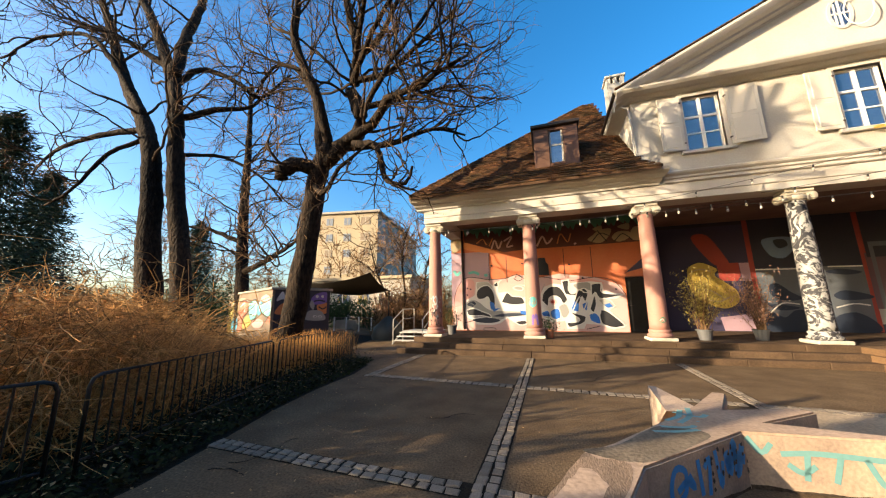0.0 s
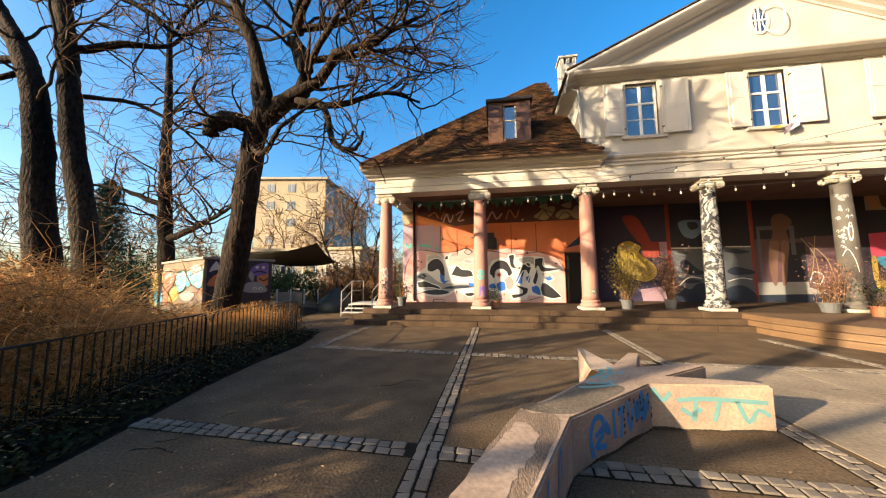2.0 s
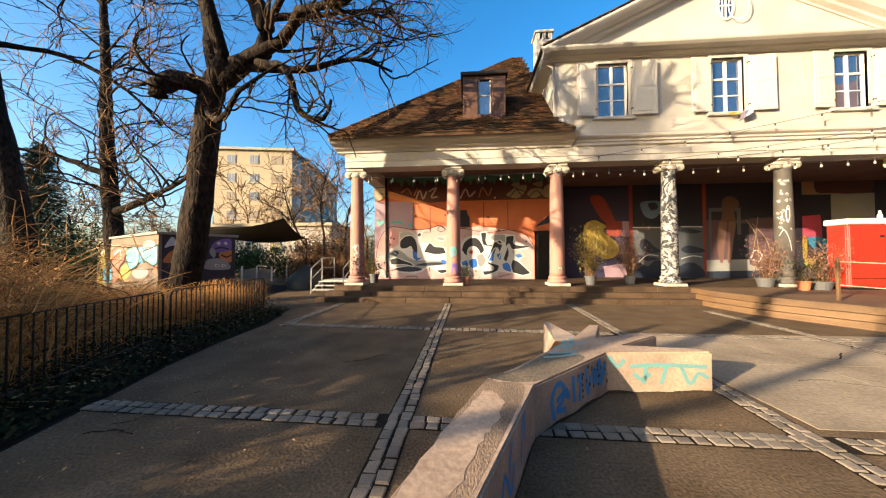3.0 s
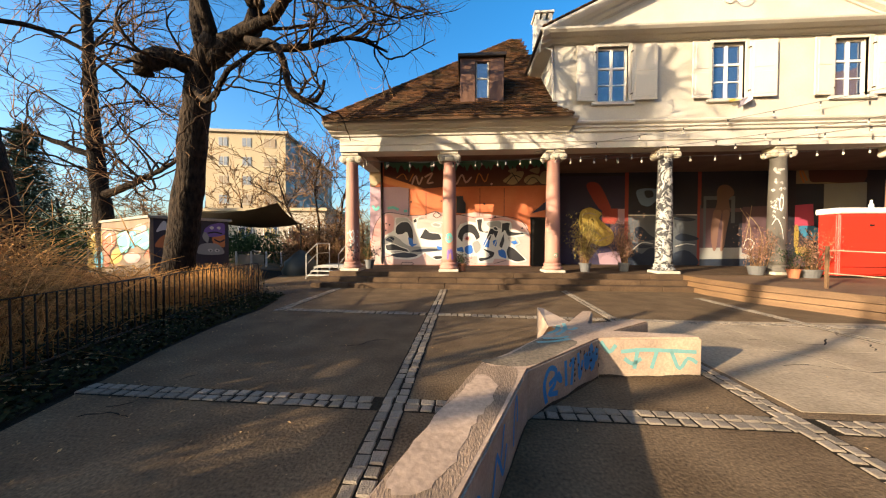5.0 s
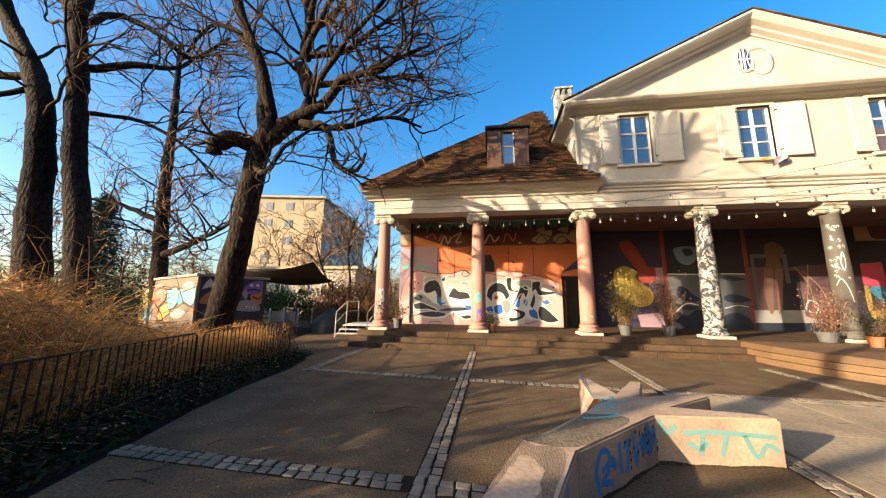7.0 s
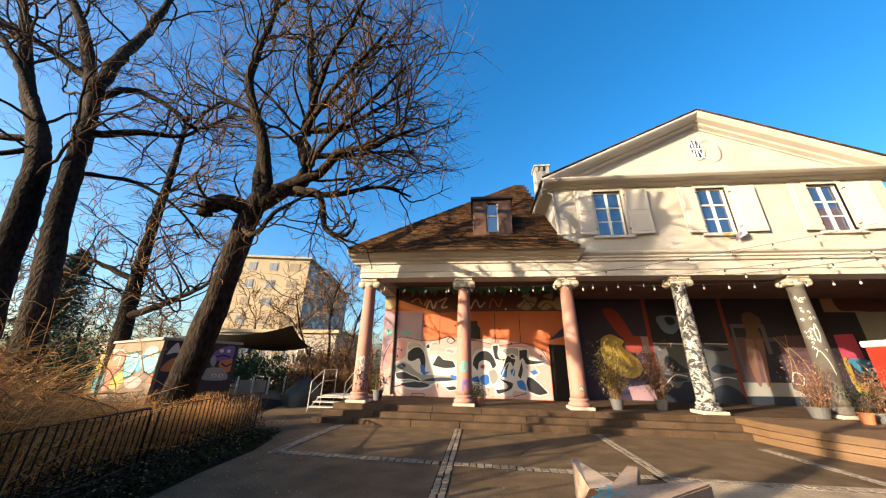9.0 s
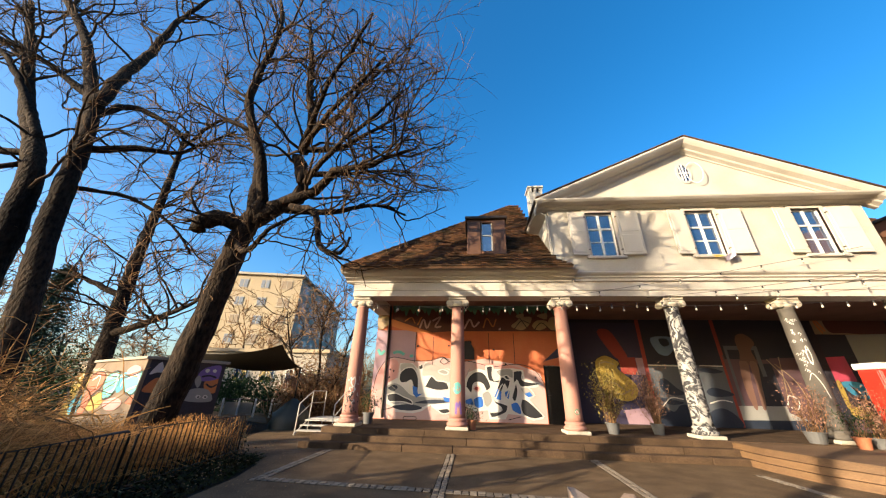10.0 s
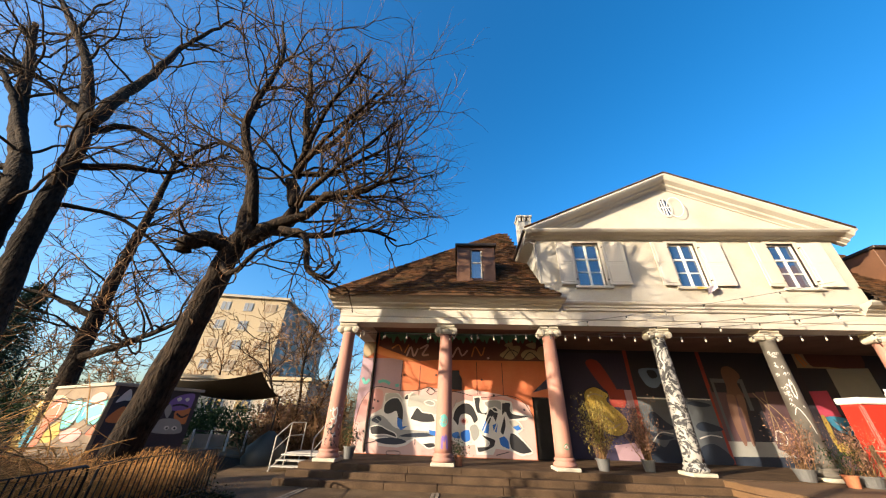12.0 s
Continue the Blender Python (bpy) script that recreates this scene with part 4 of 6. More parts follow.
d.limb([(-17.0, 14.2, -0.1), (-17.1, 14, 2.5), (-17.6, 14, 6.6), (-17.85, 14, 12.0), (-18.2, 14, 16.6)], 0.42, 0.10, 26, 3.6, 12, 0.03, 0.2)
d.limb([(-17.2, 14.0, 3.7), (-14.6, 13.5, 4.4), (-12.2, 13.0, 5.2)], 0.2, 0.06, 12, 2.6)
d.limb([(-17.4, 14.0, 5.5), (-19.5, 13.5, 6.4), (-21.5, 13.0, 6.8)], 0.16, 0.05, 10, 2.6)
d.finish("tall bare tree with ivy dusted trunk behind the painted hut")

# ---- dry brush behind the barriers ----
def thicket(name, label, spots, count, tall, thin, seed, material=BRUSH):
    """Tangled arching stems that fill a patch up to an uneven top."""
    r = np.random.RandomState(seed)
    m = Mesh()
    x0, x1, y0, y1 = spots
    for _ in range(count):
        x, y = r.uniform(x0, x1), r.uniform(y0, y1)
        open_side = min(1.0, max(0.3, (-x / max(y, 0.5) - 1.32) * 2.2)) if y < 14 and x < -6.1 else 1.0
        top = tall * (0.85 + 0.45 * noise.noise((x * 0.8, y * 0.8, seed))) * open_side
        if open_side < 0.5 and r.rand() < 0.55:
            continue
        z = top * r.rand() ** 0.8 * 0.9
        dd = r.normal(0, 1, 3) * (1, 1, 0.7) + (0, 0, 0.25)
        if r.rand() < 0.4:
            z, dd = 0.0, np.array([r.normal(0, 0.35), r.normal(0, 0.35), 1.0])
        n = 5
        p, seg = np.array([x, y, z]), r.uniform(0.09, 0.30) * (1 if z else 1.7)
        pts = [p.copy()]
        for i in range(n):
            dd = dd / np.linalg.norm(dd) + np.r_[r.normal(0, 0.27, 2), r.normal(-0.10, 0.22)]
            p = p + dd / np.linalg.norm(dd) * seg
            p[2] = min(max(p[2], 0.02), top * 1.12)
            pts.append(p.copy())
        k = thin * min(1.6, 0.7 * math.exp(abs(r.normal(0, 0.5))))
        m.tube(pts, np.linspace(k, k * 0.45, n + 1), 3)
    return tagged(part(name, m, material), label, "shrub", "", "stuff")


thicket("brush", "tangled dry tan brown shrub stems behind the barriers", (-9.8, -5.3, 1.0, 3.9), 4600, 2.15, 0.0055, 5)
thicket("brush", "tangled dry tan brown shrub stems round the trunks", (-10.8, -6.2, 3.5, 8.0), 5600, 2.1, 0.0055, 6)
thicket("brush", "deep tangled dry brown shrubs", (-21, -9.8, 2.2, 10), 6500, 2.5, 0.009, 7)
# this patch is out of view, added so its stems shade the asphalt
thicket("brush", "unseen sparse dry shrubs added to shade the side of the forecourt", (-8.6, -5.7, -3.4, 0.9), 2000, 1.9, 0.013, 8)
thicket("brush", "thick old shrub stems among the dry brush", (-10, -5.6, 1.2, 5.4), 380, 2.2, 0.008, 10)
grass = Mesh()
r = np.random.RandomState(61)
for _ in range(2300):
    x, y, h = r.uniform(-8.3, -6.0), r.uniform(5.6, 9.3), r.uniform(0.3, 0.95)
    d = r.normal(0, 0.16, 2) * h
    k = r.uniform(0.002, 0.0042)
    grass.tube([(x, y, 0), (x + d[0] * 0.35, y + d[1] * 0.35, h * 0.6), (x + d[0] * 1.4, y + d[1] * 1.4, h)], [k, k, k * 0.5], 3)
tagged(part("dry_grass", grass, BRUSH), "thin dry straw grass at the tree's foot", "grass", "", "stuff")
# young trees out of view, added to throw streaks of shade on the asphalt
young = Mesh()
r = np.random.RandomState(52)
for k in range(18):
    across = 2.3 + 5.4 * (k + r.uniform(0, 0.9)) / 18
    x = r.uniform(-12.5, -8.5)
    y, h, w = (across + 0.6 * x) / 0.8, r.uniform(1.6, 5.2), r.uniform(0.025, 0.085)
    bend = r.normal(0, 0.16, (4, 2))
    path = [(x + bend[i][0] * i, y + bend[i][1] * i, h * i / 3) for i in range(4)]
    if y > 2.4:
        continue
    young.tube(smooth_path(path, 0.3), w, 6)
    for _ in range(5):
        z = h * r.uniform(0.35, 0.95)
        i = min(int(z / h * 3), 2)
        p = np.array(path[i]) + (np.array(path[i + 1]) - path[i]) * (z / h * 3 - i)
        a, ln = r.uniform(0, 6.28), r.uniform(0.5, 1.4)
        young.tube([p, p + (math.cos(a) * ln * 0.5, math.sin(a) * ln * 0.5, ln * 0.35), p + (math.cos(a) * ln * 0.8, math.sin(a) * ln * 0.8, ln * 0.9)], [w * 0.5, w * 0.4, 0.012], 4)
tagged(part("saplings", young, BARK, smooth=True), "unseen bare young trees added to streak the forecourt with shade", "saplings", "", "stuff")
LITTER = mat("dead_leaf", (0.30, 0.18, 0.07), 0.8, 0.2, 5, 0, (0.16, 0.09, 0.04), island=0.5)
r = np.random.RandomState(44)
lt = Mesh()
for k in range(1700):
    y = r.uniform(0, 10)
    xe = np.interp(y, [0, 2.2, 4.2, 5.5, 7.0, 9], [-3.6, -3.7, -4.25, -4.5, -4.62, -5.2])
    x = xe + abs(r.normal(0, 1.1)) * (1 if r.rand() < 0.75 else 4)
    if k > 700:
        x = xe - 0.15 - abs(r.normal(0, 0.8))
    s = r.uniform(0.008, 0.02) * (1.4 if k > 700 else 1)
    m = pose(x, y, 0.012 if k <= 700 else r.uniform(0.05, 0.22), r.uniform(-25, 25), r.uniform(-25, 25), r.uniform(0, 360))
    lt.add([m @ Vector(q) for q in ((-s, 0, 0), (0, -s * 0.6, s * 0.2), (s, 0, 0), (0, s * 0.6, s * 0.2))], [(0, 1, 2, 3)])
tagged(part("leaf_litter", lt, LITTER), "small dead leaves scattered over the asphalt", "leaves", "", "stuff")
r = np.random.RandomState(4)
lv = Mesh()
for _ in range(8000):
    y = r.uniform(-1, 9)
    xe = np.interp(y, [-6, 0, 2.2, 4.2, 5.5, 7.0, 9], [-3.5, -3.7, -3.75, -4.3, -4.55, -4.7, -5.2])
    x = xe - abs(r.normal(0, 1.0)) - 0.02
    z = max(0.0, r.normal(0.05, 0.12)) * min(1.0, (xe - x) * 1.5 + 0.03)
    s = r.uniform(0.02, 0.05)
    m = pose(x, y, z + 0.012, r.uniform(-50, 50), r.uniform(-50, 50), r.uniform(0, 360))
    lv.add([m @ Vector(q) for q in ((-s, 0, 0), (0, -s * 0.6, s * 0.15), (s, 0, 0), (0, s * 0.6, s * 0.15))], [(0, 1, 2, 3)])
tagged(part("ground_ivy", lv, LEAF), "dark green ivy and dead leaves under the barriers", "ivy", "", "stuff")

# ---- apartment block in the distance ----
apt = thing("apartment_building", "cream rendered apartment block of six storeys beyond the trees", "building")
apt.matrix_world = pose(-26.3, 45.0, 0, 0, 0, 10.1)
part("wall", Mesh().box(-11.0, 0, 0, 28, 0, 17.4), APT, apt)
part("side_wall", Mesh().box(0.0, 0.03, 0, 28, 0, 17.4), APT_SIDE, apt, "grey shaded gable wall")
part("roof", Mesh().box(-11.4, 0.4, -0.4, 28.4, 17.4, 17.75).box(-8, -3, 6, 12, 17.75, 19.2), APT_SIDE, apt, "flat roof with a lift housing")
BLIND = mat("tan_roller_blind", (0.216, 0.16, 0.104), 0.7, 0.08, 2, 0)
WFRAME = mat("far_window_frame", (0.336, 0.288, 0.216), 0.6, 0.05, 2, 0)
for fl in range(6):
    for x0, w in ((-9.2, 1.3), (-6.0, 1.3), (-3.0, 1.7)):
        z = 1.6 + fl * 2.75
        wroot = tagged(new("window"), "dark glazed window with pale frame")
        wroot.parent = apt
        part("window_frame", Mesh().box(x0, x0 + w, -0.06, 0.0, z, z + 1.35), WFRAME, wroot)
        for k in (0, 1):
            part("pane", Mesh().box(x0 + 0.08 + k * w / 2, x0 + (k + 1) * w / 2 - 0.06, -0.09, -0.06, z + 0.08, z + 1.27), BLIND if x0 == -3.0 or (fl + int(-x0)) % 4 == 0 else FARPANE, wroot)
        if fl % 2 == 0:
            part("window_sill", Mesh().box(x0 - 0.1, x0 + w + 0.1, -0.16, 0, z - 0.1, z), WFRAME, wroot)
    for i in range(7):
        y = 2 + i * 3.7
        z = 1.6 + fl * 2.75
        wroot = tagged(new("window"), "dark glazed window with pale frame")
        wroot.parent = apt
        part("pane", Mesh().box(0.03, 0.08, y, y + 1.5, z, z + 1.35), FARPANE, wroot)

# ---- painted hut among the shrubs ----
hut = thing("garden_hut", "low flat roofed hut covered in bright graffiti", "hut")
ux, uy = Vector((-19.2, 14.9)), Vector((-11.4, 10.8))
ang = math.degrees(math.atan2(uy.y - ux.y, uy.x - ux.x))
hut.matrix_world = pose(ux.x, ux.y, 0, 0, 0, ang)
LEN = (uy - ux).length


HUT_BEIGE = mat("bare_hut_render", (0.208, 0.16, 0.116), 0.85, 0.15, 3, 0.2, (0.136, 0.104, 0.08), stain=0.7)
HUT_DARK = mat("black_sprayed_render", (0.022, 0.02, 0.03), 0.75, 0.2, 3, 0.2, (0.05, 0.04, 0.05), stain=0.5)
hut_front = part("wall", Mesh().box(0, LEN, 0, 0.1, 0, 2.42), HUT_BEIGE, hut, "wall sprayed yellow, red and teal")
hut_end = part("end_wall", Mesh().box(LEN - 0.1, LEN, 0.1, 2.5, 0, 2.42), HUT_DARK, hut, "end wall sprayed purple, black and orange")
part("back_wall", Mesh().box(0, LEN, 2.5, 2.6, 0, 2.42), HUT_DARK, hut)
part("roof", Mesh().box(-0.1, LEN + 0.08, -0.08, 2.7, 2.42, 2.52, 0.01), APT_SIDE, hut)

# ---- red booth and timber deck ----
DECK = [(7.42, 11.15), (7.42, 10.05), (7.62, 8.92), (8.75, 6.7), (10.4, 3.4), (18, 3.4), (18, 11.15)]
RED = mat("red_painted_steel", (0.496, 0.028, 0.0144), 0.45, 0.06, 4, 0.05, (0.4, 0.024, 0.016), stain=0.4)
deck = tagged(new("deck"), "low sunlit timber deck of stacked beams", "deck", "", "structure")
for k in range(3):
    off = (2 - k) * 0.06
    poly = [(x - off if x < 12 else x, y - off * 0.4) for x, y in DECK]
    ob = part("beam_course", Mesh().prism(poly, k * 0.16, k * 0.16 + 0.15), WOOD, deck)
part("deck_core", Mesh().prism([(x + 0.05, y) for x, y in DECK], 0.0, 0.475), WOOD, deck)
booth = thing("booth", "bright red steel booth with a white roof edge on the deck", "booth")
part("body", Mesh().box(11.75, 14.6, 10.72, 11.3, 0.55, 2.5, 0.02), RED, booth)
for x0, x1 in ((11.77, 13.25), (13.29, 14.58)):
    part("panel", Mesh().box(x0, x1, 10.69, 10.725, 0.6, 2.46, 0.012), RED, booth)
part("side_panel", Mesh().box(11.725, 11.755, 10.76, 11.26, 0.6, 2.46, 0.01), RED, booth)
part("roof_edge", Mesh().box(11.7, 14.65, 10.66, 11.36, 2.5, 2.68, 0.03), WHITE, booth, "white roof edge")
part("roof_knob", Mesh().lathe([(0.06, 2.68), (0.06, 2.8), (0.03, 2.86), (0.03, 2.95)], 10, (13.0, 11.0, 0)), WHITE, booth)
part("base_rail", Mesh().box(11.75, 14.6, 10.76, 11.26, 0.475, 0.55), IRON, booth)
part("seam", Mesh().box(11.8, 14.55, 10.68, 10.69, 1.32, 1.34).box(11.8, 14.55, 10.68, 10.69, 0.82, 0.84), IRON, booth)
part("latch", Mesh().box(12.6, 12.72, 10.66, 10.69, 2.1, 2.16, 0.004), IRON, booth)

# ---- painted murals: thin paint layers on the portico walls ----
def paint_mat(name, col):
    return mat(name, col, 0.7, 0.07, 4, 0.08, tuple(min(1, c * 0.75 + 0.02) for c in col), stain=0.35)


INK = {k: paint_mat("mural_" + k, v) for k, v in dict(
    black=(0.0118, 0.0118, 0.0148), white=(0.592, 0.57, 0.533), grey=(0.266, 0.266, 0.252), pink=(0.548, 0.266, 0.244), rose=(0.518, 0.34, 0.311), lilac=(0.34, 0.222, 0.266), blue=(0.0148, 0.126, 0.459),
    teal=(0.0962, 0.37, 0.333), orange=(0.533, 0.178, 0.0518), red=(0.252, 0.0333, 0.0222), yellow=(0.385, 0.266, 0.0518), violet=(0.0296, 0.0237, 0.0555), maroon=(0.0888, 0.0259, 0.0185), tan=(0.311, 0.229, 0.133), night=(0.0133, 0.0148, 0.0259),
    moon=(0.118, 0.178, 0.296), steel=(0.0851, 0.0962, 0.111), slate=(0.0118, 0.02, 0.0385), brown=(0.126, 0.0629, 0.0444), mauve=(0.0962, 0.0518, 0.0629), pale=(0.37, 0.355, 0.318), flesh=(0.178, 0.0962, 0.0703), cream=(0.37, 0.296, 0.192), coral=(0.407, 0.111, 0.0592), cyan=(0.0444, 0.266, 0.37), magenta=(0.459, 0.0518, 0.104), sky=(0.037, 0.222, 0.37), green=(0.074, 0.207, 0.118), purple=(0.163, 0.0962, 0.333)).items()}


def loop(pts, k=4):
    """A soft closed outline through the given points."""
    p = np.array(pts, float)
    n = len(p)
    out = []
    for i in range(n):
        a, b, c, d = p[i - 1], p[i], p[(i + 1) % n], p[(i + 2) % n]
        for t in np.arange(k) / k:
            out.append(0.5 * (2 * b + (c - a) * t + (2 * a - 5 * b + 4 * c - d) * t**2 + (3 * b - a - 3 * c + d) * t**3))
    return out


def ribbon(pts, w, k=5):
    """A brush stroke of that width, as (verts, faces) in the plane."""
    p = np.array(pts, float)
    p = smooth_path(np.c_[p, np.zeros(len(p))], np.linalg.norm(p[1] - p[0]) / k)[:, :2] if len(p) > 2 else p
    d = np.gradient(p, axis=0)
    d /= np.linalg.norm(d, axis=1, keepdims=True) + 1e-9
    nn = np.c_[-d[:, 1], d[:, 0]] * w / 2
    m = len(p)
    return np.vstack([p + nn, p - nn]), [(i, i + 1, m + i + 1, m + i) for i in range(m - 1)]


class Mural:
    """Paint layers on one wall; u to the right and v down on a sketch, laid on the wall by place()."""

    def __init__(self, root, place):
        self.root, self.place, self.layer = root, place, 0

    def fill(self, ink, *loops, soft=True):
        self.layer += 1
        for pts in loops:
            q = loop(pts) if soft else pts
            part("paint_field", Mesh().add([self.place(u, v, 0.003 + 0.0006 * self.layer) for u, v in q], [tuple(range(len(q)))]), INK[ink], self.root)

    def line(self, ink, w, *paths):
        self.layer += 1
        for pts in paths:
            v, f = ribbon(pts, w)
            part("paint_stroke", Mesh().add([self.place(a, b, 0.003 + 0.0006 * self.layer) for a, b in v], f), INK[ink], self.root)


mu = Mural(back_l, lambda u, v, e: (-4.649 + 0.00866 * u, BACK_L - e, 5.36 - 0.00871 * v))
mu.fill("lilac", [(34, 140), (245, 140), (250, 300), (34, 430)], soft=False)
mu.fill("maroon", [(110, 10), (980, 10), (980, 138), (430, 142), (330, 150), (110, 80)], soft=False)
mu.fill("rose", [(36, 430), (60, 330), (120, 276), (240, 292), (330, 290), (392, 272), (500, 292), (600, 276), (760, 300), (870, 340), (886, 400), (886, 556), (36, 556)], soft=False)
mu.fill("pink", [(40, 420), (62, 340), (110, 290), (160, 300), (150, 380), (80, 430)], [(560, 300), (700, 300), (800, 330), (700, 340), (580, 330)])
mu.fill("violet", [(886, 290), (975, 215), (978, 262), (900, 282)], soft=False)
mu.line("black", 3, [(40, 440), (60, 345), (120, 278), (240, 292), (330, 290)], [(330, 290), (392, 272), (420, 292), (520, 290), (640, 312), (760, 300), (840, 322), (886, 385)], [(246, 140), (244, 300)], [(338, 172), (338, 470)], [(625, 150), (625, 300)], [(752, 150), (752, 300)])
# white outlined letters in black, grey and blue
def letter(ink, *polys):
    mu.fill(ink, *polys, soft=False)
    mu.line("white", 5, *[list(q) + [q[0]] for q in polys])


mu.fill("white", [(96, 444), (115, 398), (164, 373), (171, 304), (236, 303), (264, 328), (303, 295), (334, 316), (446, 330), (445, 465), (445, 505), (399, 530), (364, 515), (333, 493), (292, 520), (251, 530), (164, 526), (158, 505), (117, 493)], soft=False)
mu.fill("white", [(503, 375), (521, 340), (566, 324), (604, 331), (604, 308), (642, 306), (646, 324), (740, 319), (789, 326), (794, 367), (881, 385), (847, 403), (803, 407), (840, 438), (808, 458), (874, 527), (821, 545), (765, 525), (704, 520), (692, 543), (617, 545), (610, 507), (550, 515), (502, 490)], soft=False)
mu.fill("pale", [(177, 309), (233, 307), (258, 338), (237, 327), (205, 326), (179, 345)], [(303, 303), (354, 316), (433, 337), (435, 387), (364, 384), (332, 360), (288, 360)])
mu.fill("grey", [(109, 418), (148, 400), (185, 412), (241, 453), (333, 459), (437, 465), (437, 479), (333, 490), (272, 507), (205, 490), (148, 491), (117, 469)], [(661, 333), (706, 323), (736, 329), (741, 363), (705, 352), (678, 355)], [(588, 438), (618, 428), (631, 466), (607, 493), (592, 468)])
mu.fill("slate", [(148, 501), (231, 491), (294, 505), (251, 518), (179, 516)], [(257, 485), (333, 469), (433, 473), (364, 485)], [(117, 422), (148, 406), (167, 418), (148, 436)])
letter("black", [(171, 383), (174, 353), (200, 329), (236, 325), (260, 351), (270, 389), (267, 435), (246, 414), (233, 384), (210, 394), (184, 396)])
letter("black", [(301, 414), (334, 362), (359, 382), (410, 390), (423, 420), (364, 427)], [(266, 319), (285, 307), (289, 329), (272, 332)])
letter("black", [(115, 451), (158, 444), (200, 460), (236, 473), (247, 491), (195, 481), (127, 481)], [(366, 511), (419, 505), (431, 520), (394, 528)])
letter("grey", [(366, 340), (389, 331), (418, 341), (410, 354), (380, 350)])
mu.fill("blue", [(241, 408), (264, 416), (270, 445), (295, 443), (264, 461), (246, 445)], [(395, 455), (437, 461), (437, 481), (401, 473)], soft=False)
letter("black", [(506, 407), (516, 370), (546, 342), (581, 338), (606, 356), (628, 406), (608, 424), (591, 396), (566, 386), (543, 396), (534, 435), (516, 419)])
letter("rose", [(538, 415), (552, 398), (574, 402), (580, 420), (558, 434)])
mu.fill("red", [(548, 416), (558, 406), (568, 412), (562, 424)])
letter("blue", [(542, 460), (566, 448), (586, 451), (591, 490), (565, 501), (546, 487)], [(502, 465), (534, 457), (543, 487), (505, 483)])
letter("black", [(607, 314), (638, 312), (636, 354), (648, 376), (674, 370), (705, 352), (721, 367), (695, 396), (656, 386), (620, 376)])
letter("black", [(655, 418), (682, 359), (705, 372), (723, 377), (707, 416), (695, 391), (677, 428)], [(724, 448), (750, 387), (756, 428), (740, 468)])
mu.fill("blue", [(643, 448), (660, 412), (678, 426), (673, 462), (650, 459)], [(693, 428), (718, 416), (712, 458), (697, 448)], soft=False)
letter("black", [(740, 333), (782, 331), (786, 374), (869, 385), (832, 397), (774, 402), (756, 372), (739, 389)])
letter("pale", [(764, 409), (803, 403), (833, 437), (799, 448)])
mu.fill("blue", [(787, 432), (813, 424), (825, 440), (804, 447)], soft=False)
letter("blue", [(718, 476), (749, 470), (769, 501), (763, 521), (726, 506)])
letter("black", [(773, 454), (803, 464), (866, 526), (821, 537), (775, 521), (765, 486)])
letter("black", [(617, 515), (669, 510), (673, 494), (645, 476), (633, 444), (647, 466), (704, 486), (696, 513), (645, 535), (623, 535)])
mu.line("white", 5, [(645, 464), (685, 392), (695, 458), (721, 408), (709, 491), (746, 393)], [(503, 445), (536, 439), (606, 426)], [(272, 443), (333, 435), (430, 445)])
mu.line("grey", 3, [(138, 414), (200, 449), (272, 465)], [(526, 325), (511, 355)])
mu.line("black", 3, [(375, 294), (395, 274), (417, 292), (397, 306), (375, 294)], [(208, 544), (264, 544), (264, 557), (208, 557), (208, 544)], [(49, 475), (56, 475), (56, 526), (39, 526)], [(333, 517), (333, 493)], [(96, 520), (158, 505)], [(704, 545), (763, 530)])
mu.fill("black", *[[(x - 5, y), (x, y - 5), (x + 5, y), (x, y + 5)] for x, y in ((122, 336), (140, 342), (120, 372), (258, 220), (420, 216), (648, 232), (705, 302), (846, 360), (88, 470), (66, 500))])
mu.line("teal", 14, [(48, 238), (64, 262), (84, 245)], [(130, 255), (160, 250), (190, 262)], [(218, 270), (236, 268)])
mu.fill("green", *[[(110 + i * 62, 8), (172 + i * 62, 8), (165 + i * 62, 40 + (i * 37) % 22), (140 + i * 62, 26), (122 + i * 62, 48 + (i * 53) % 18)] for i in range(14)])
# letters in the dark band
mu.line("rose", 9, [(262, 128), (282, 82), (300, 128), (320, 88)], [(330, 90), (372, 70), (345, 120), (378, 118)], [(500, 130), (530, 80), (550, 120), (580, 92)], [(680, 132), (690, 126)])
mu.fill("tan", [(744, 116), (770, 92), (800, 70), (850, 66), (842, 100), (800, 134)], [(852, 112), (880, 84), (930, 88), (925, 118), (880, 134)], [(930, 122), (945, 72), (978, 70), (978, 130)])
mu.line("orange", 6, [(180, 92), (215, 72), (236, 104)], [(250, 112), (270, 70)], [(440, 100), (470, 70), (480, 124)], [(600, 124), (620, 74), (650, 118), (668, 76)])
mu.fill("tan", [(770, 62), (812, 48), (806, 80)], [(880, 60), (930, 46), (926, 78)])
mu.line("black", 4, [(760, 128), (800, 86), (840, 100)], [(860, 132), (900, 96), (940, 130)], [(790, 70), (830, 130)])
mu.fill("black", [(500, 192), (536, 192), (536, 210), (550, 230), (550, 282), (500, 280)], soft=False)
mu.fill("tan", [(34, 55), (92, 70), (92, 110), (40, 138)])
mu.fill("orange", [(110, 84), (200, 112), (320, 148), (250, 150), (112, 120)])

mr = Mural(back_r, lambda u, v, e: (4.511 + 0.00847 * u, BACK_R - e, 6.055 - 0.00895 * v))
mr.fill("violet", [(-20, 140), (384, 140), (384, 618), (-20, 618)], soft=False)
mr.fill("red", [(170, 190), (235, 180), (290, 270), (310, 330), (270, 330), (230, 300)])
